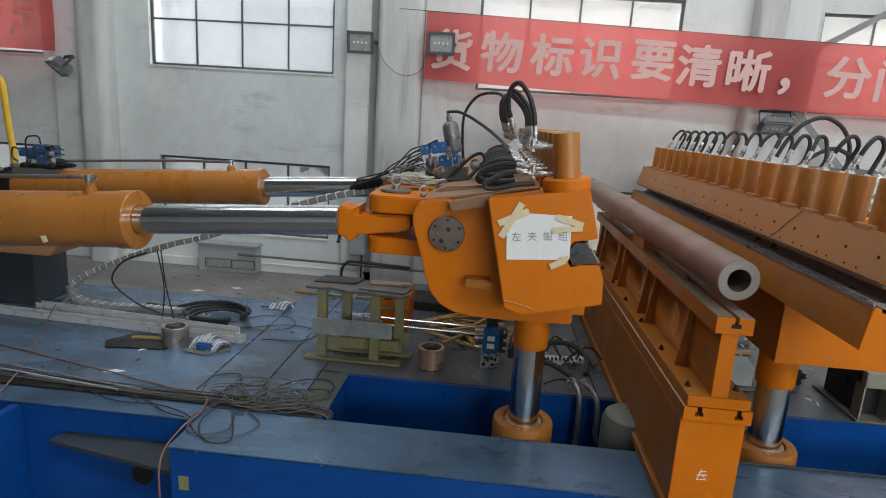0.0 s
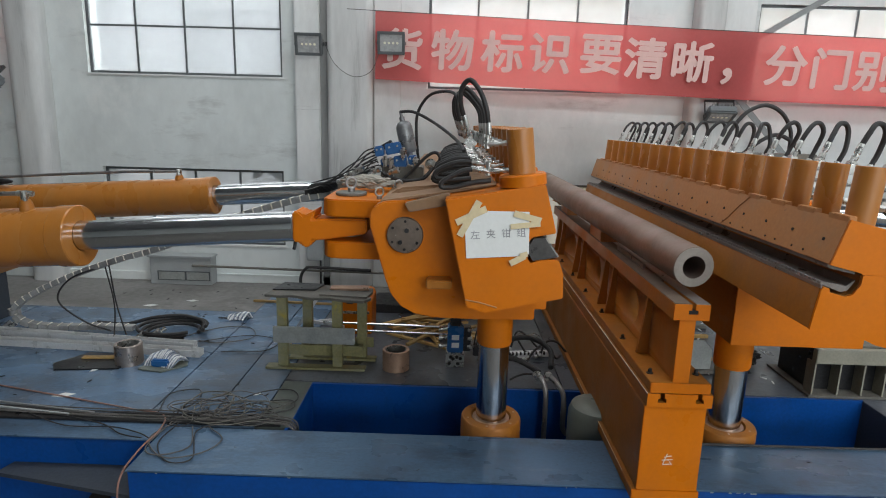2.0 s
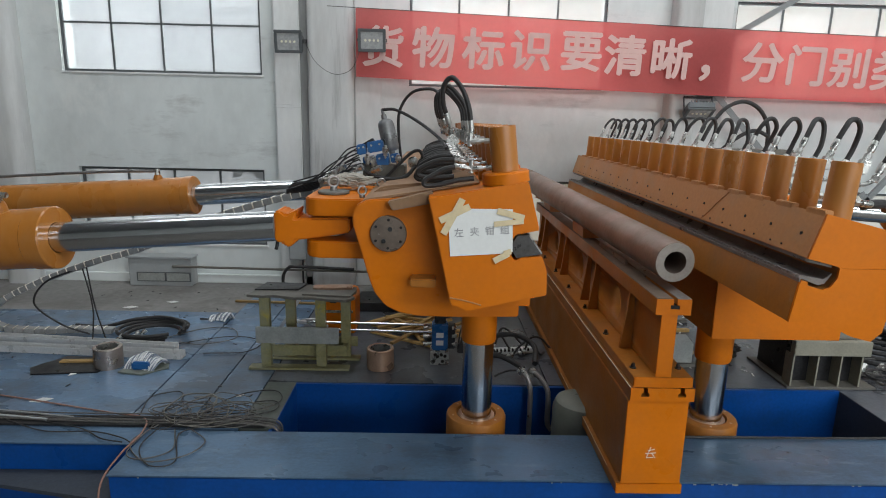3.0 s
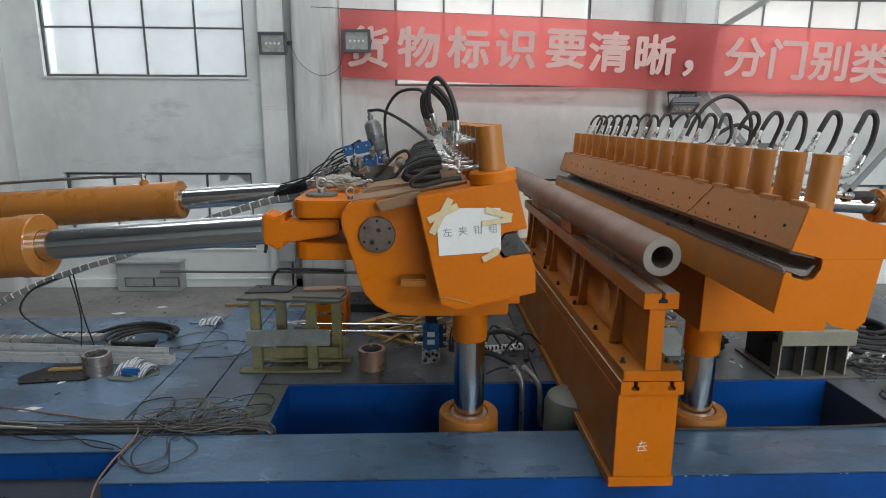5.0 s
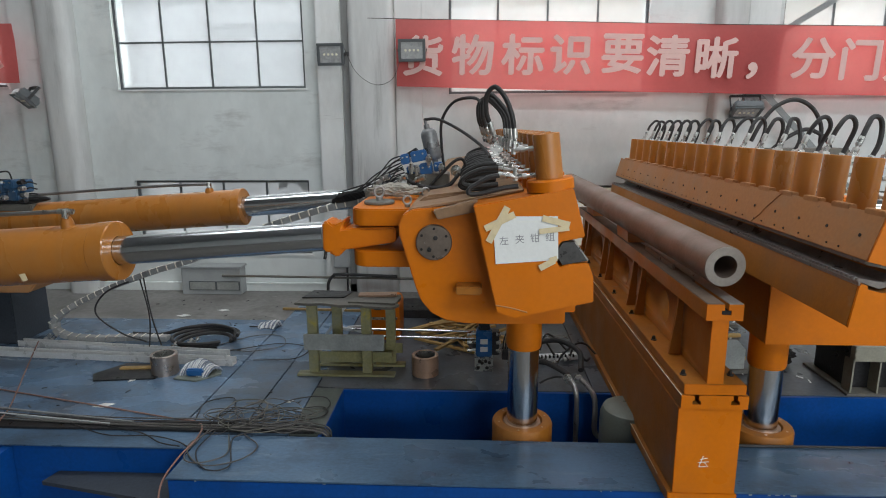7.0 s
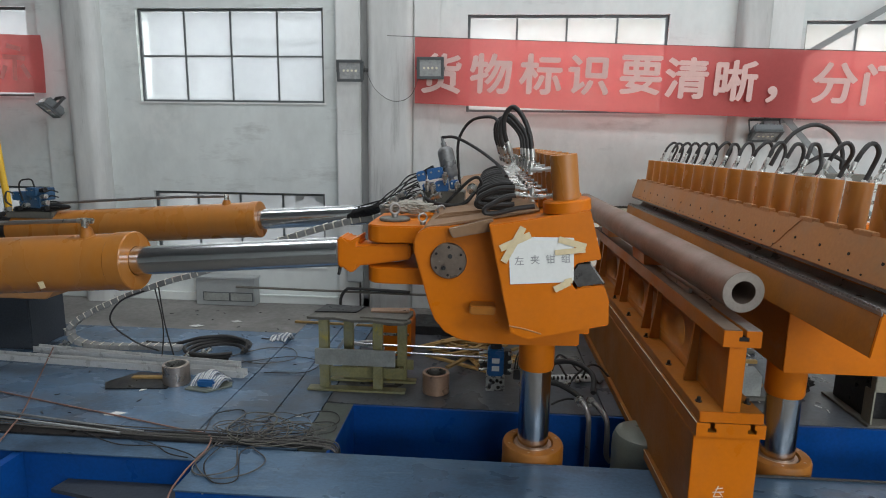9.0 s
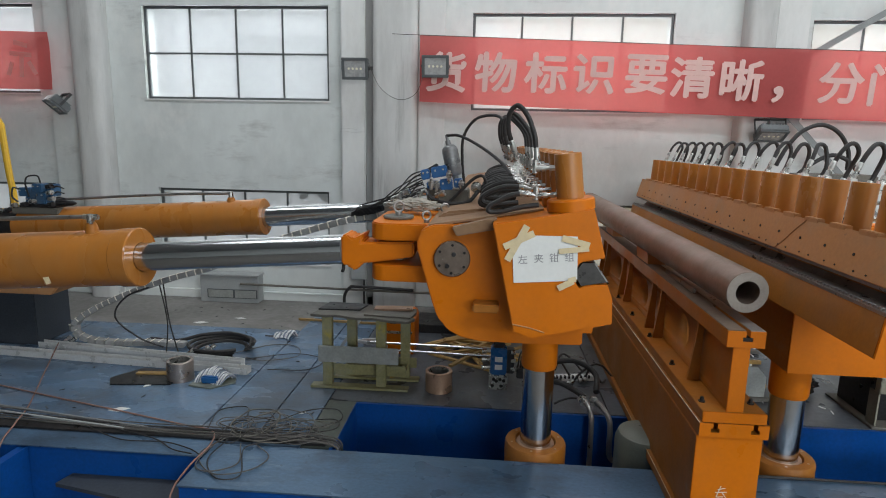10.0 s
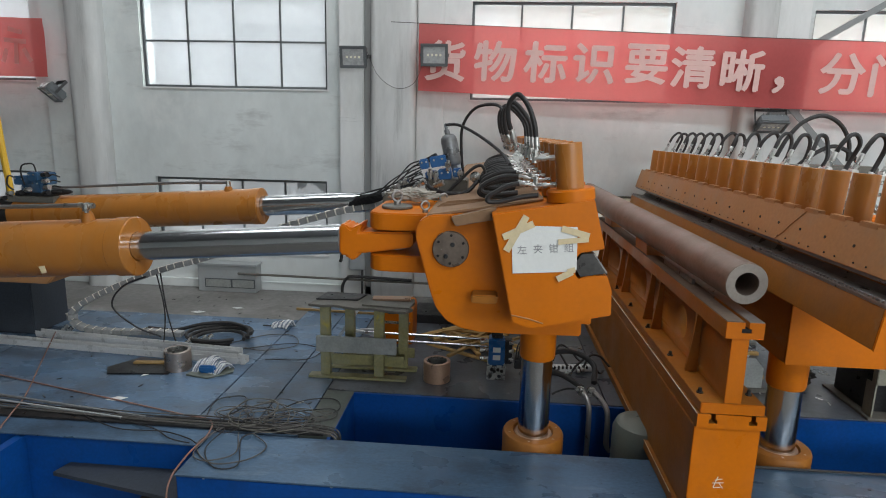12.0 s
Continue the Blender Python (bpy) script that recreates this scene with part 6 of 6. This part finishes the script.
part("hose", add_tube(B(), [(0.50, 4.75, 0.18), (0.70, 4.70, 0.22), (0.84, 4.55, 0.18), (0.82, 4.35, 0.11)], 0.022, 10), RUBBER, pp)
part("wire", add_tube(B(), [(0.50, 4.28, 0.03), (0.55, 4.30, 0.05), (0.62, 4.35, 0.05), (0.68, 4.40, 0.03)], 0.008, 8), RUBBER, pp)
clutter = thing("hose_heap", (0.6, 4.8, 0), "black hoses and plated fittings heaped on the deck", "hose")
for k in range(5):
    x, y = 0.32 + 0.12 * k, 4.66 + 0.12 * (k % 3)
    part("hose", add_tube(B(), [(x, y, 0.03), (x + 0.06, y + 0.05, 0.10 + 0.04 * (k % 3)), (x + 0.16, y + 0.10, 0.12 + 0.03 * (k % 2)), (x + 0.24, y + 0.04, 0.05), (x + 0.30, y + 0.16, 0.02)], 0.009, 8, 5), RUBBER, clutter)
    bm = add_lathe(B(), (x - 0.05, y - 0.02, 0.028 + 0.02 * (k % 2)), (x + 0.01, y, 0.035 + 0.02 * (k % 2)), [(0, 0.018), (0.4, 0.018), (0.4, 0.011), (0.6, 0.011), (0.6, 0.021), (1, 0.021)], 8)
    part("fitting", bm, PLATED, clutter, "zinc-plated hose fitting")
drum = thing("plastic_drum", (0.92, 3.72, -0.62), "milky plastic drum standing in the pit", "plastic drum")
part("drum_body", add_lathe(B(), (1.06, 3.80, -0.619), (1.06, 3.80, 0.10), [(0, 0.19), (0.03, 0.20), (0.90, 0.20), (0.97, 0.18), (1, 0.14)], 32), PLASTIC, drum)
terminal = thing("terminal_strip", (0.62, 4.85, 0), "pale slotted terminal strip on the deck", "terminal strip")
part("strip", add_bar(B(), (0.50, 4.80, 0.025), (0.90, 4.86, 0.025), 0.06, 0.045, 0.004), PAPER, terminal)
for k in range(10):
    part("slot", add_box(B(), 0.53 + 0.034 * k, 0.545 + 0.034 * k, 4.765 + 0.005 * k, 4.80 + 0.005 * k, 0.030, 0.0495), HOLE, terminal)

# ---- right side of the deck ----
gb = thing("steel_box_frame", (3.05, 4.4, 0), "grey welded steel box frame with ribs", "steel frame")
part("foot_plate", add_box(B(), 2.74, 3.43, 4.20, 4.80, 0.0, 0.018, 0.002), GREY_STEEL, gb)
part("top_band", add_box(B(), 2.76, 3.35, 4.20, 4.26, 0.27, 0.385, 0.004), OLIVE_GREY, gb)
part("core", add_box(B(), 2.80, 3.32, 4.32, 4.75, 0.019, 0.36, 0.004), DARK, gb)
for x in (2.77, 2.96, 3.14, 3.30):
    part("rib", add_box(B(), x - 0.006, x + 0.006, 4.215, 4.32, 0.019, 0.269), OLIVE_GREY, gb)
part("top_plate", add_box(B(), 2.72, 3.40, 4.26, 4.80, 0.386, 0.40, 0.002), GREY_STEEL, gb)
single("bracket_plate", add_prism(B(), [(1.93, 0.0), (2.17, 0.0), (2.17, 0.20), (2.10, 0.28), (1.93, 0.28)], 4.60, 4.615, 0.002), GALV, "grey steel bracket plate standing on the deck", "steel plate")
wires = thing("cable_tangle", (3.7, 4.3, 0), "tangle of grey and black cables by the pit", "cable")
for k in range(16):
    cx_, cy_ = random.uniform(3.5, 4.1), random.uniform(3.75, 4.6)
    r_ = random.uniform(0.10, 0.30)
    pts = [(cx_ + r_ * math.cos(0.7 * i + k), cy_ + 0.6 * r_ * math.sin(0.7 * i + k), 0.015 + 0.01 * (k % 6) + (0.02 * i if k < 4 else 0)) for i in range(9)]
    part("cable", add_tube(B(), pts, 0.009, 6, 4), random.choice((CABLE, RUBBER, CABLE)), wires)
for k in range(3):
    part("cable", add_tube(B(), [(1.45, 3.44 + 0.012 * k, 0.008), (2.2, 3.45 + 0.006 * k, 0.01), (3.0, 3.46 + 0.01 * k, 0.012), (3.6, 3.5 + 0.05 * k, 0.02), (4.2, 3.7 + 0.06 * k, 0.03)], 0.004, 6), RUBBER, wires)
bm = B()
for k in range(60):
    x, y = random.uniform(1.95, 2.75), random.uniform(4.3, 6.3)
    s, a = random.uniform(0.008, 0.035), random.uniform(0, 3.1)
    add_bar(bm, (x - s * math.cos(a), y - s * math.sin(a), 0.004), (x + s * math.cos(a), y + s * math.sin(a), 0.007), random.uniform(0.006, 0.02), 0.004)
single("litter", bm, PAPER, "small pale scraps and shavings on the deck", "litter", kind="stuff")
bm = B()
for k in range(50):
    x, y = random.uniform(-3.6, -1.1), random.uniform(3.7, 6.6)
    s, a = random.uniform(0.006, 0.022), random.uniform(0, 3.1)
    add_bar(bm, (x - s * math.cos(a), y - s * math.sin(a), 0.003), (x + s * math.cos(a), y + s * math.sin(a), 0.006), random.uniform(0.004, 0.012), 0.004)
single("litter", bm, DARK, "dark crumbs and swarf on the deck", "litter", kind="stuff")
for k in range(5):
    y = 4.5 + 0.28 * k
    single("wood_strip", add_bar(B(), (1.45, y, 0.02), (2.2 + 0.1 * k, y + 0.1, 0.02), 0.04, 0.03), WOOD if k % 2 else GREY_STEEL, "loose batten on the deck", "timber")
single("dark_scrap", crumple((2.50, 4.78, 0.09), (0.14, 0.08, 0.09), 9), HOLE, "crumpled dark cloth scrap", "rag")

# ---- along the far wall ----
fb = thing("wall_box", (-3.2, 6.85, 0), "low pale grey cabinet against the wall", "cabinet")
part("case", add_box(B(), -3.51, -2.79, 6.72, 6.895, 0.0, 0.325, 0.006), GREY_BOX, fb)
part("lid", add_box(B(), -3.53, -2.77, 6.70, 6.895, 0.326, 0.350, 0.004), GREY_BOX, fb)
part("recess", add_box(B(), -3.42, -2.80, 6.712, 6.719, 0.055, 0.165), FRAME, fb)
for x0, x1 in ((-3.405, -3.10), (-3.075, -2.815)):
    part("pale_panel", add_box(B(), x0, x1, 6.706, 6.711, 0.065, 0.155), GALV, fb)
eb = thing("junction_box", (-1.55, 6.8, 0.35), "grey electrical junction box on the pilaster", "junction box")
part("case", add_box(B(), -1.66, -1.47, 6.74, 6.848, 0.33, 0.75, 0.008), GREY_BOX, eb)
part("door", add_box(B(), -1.645, -1.485, 6.73, 6.739, 0.345, 0.735, 0.004), GREY_BOX, eb)
part("conduit", add_tube(B(), [(-1.50, 6.75, 0.34), (-1.50, 6.74, 0.22), (-1.50, 6.74, 0.0)], 0.012, 8), RUBBER, eb)
wp = thing("wall_conduit", (0, 6.85, 0.3), "thin steel conduit running along the wall", "conduit")
part("tube", add_cyl(B(), (-3.0, 6.70, 0.24), (1.0, 6.70, 0.20), 0.014, 8), GREY_STEEL, wp)
part("bend", add_tube(B(), [(-1.72, 6.68, 0.0), (-1.72, 6.68, 0.15), (-1.66, 6.68, 0.25), (-1.55, 6.68, 0.27), (-0.9, 6.68, 0.25)], 0.018, 8), RUBBER, wp)
sign = thing("exit_sign", (-0.72, 6.88, 0.42), "small dark green sign with pale bars", "sign")
part("board", add_box(B(), -0.84, -0.62, 6.872, 6.885, 0.38, 0.48, 0.003), GREEN, sign)
for k in range(3):
    part("bar", add_box(B(), -0.82 + 0.065 * k, -0.775 + 0.065 * k, 6.868, 6.8715, 0.40, 0.46), CHALK, sign)

# black hose heap and shiny fittings on the far side of the pit
heap = thing("hose_coil", (3.9, 4.9, 0), "black hydraulic hoses heaped with plated fittings", "hose")
for k in range(5):
    pts = [(3.95 + (0.34 - 0.03 * k) * math.cos(a), 5.0 + (0.40 - 0.04 * k) * math.sin(a), 0.022 + 0.036 * k) for a in [2 * math.pi * i / 14 + k for i in range(14)]]
    part("coil", add_tube(B(), pts, 0.018, 8, 3), RUBBER, heap)
for k in range(8):
    x, y = 3.45 + 0.05 * k, 4.45 + 0.05 * (k % 3)
    part("fitting", add_lathe(B(), (x, y, 0.02), (x + 0.06, y + 0.02, 0.05), [(0, 0.02), (0.4, 0.02), (0.4, 0.013), (0.6, 0.013), (0.6, 0.024), (1, 0.024)], 8), PLATED, heap)
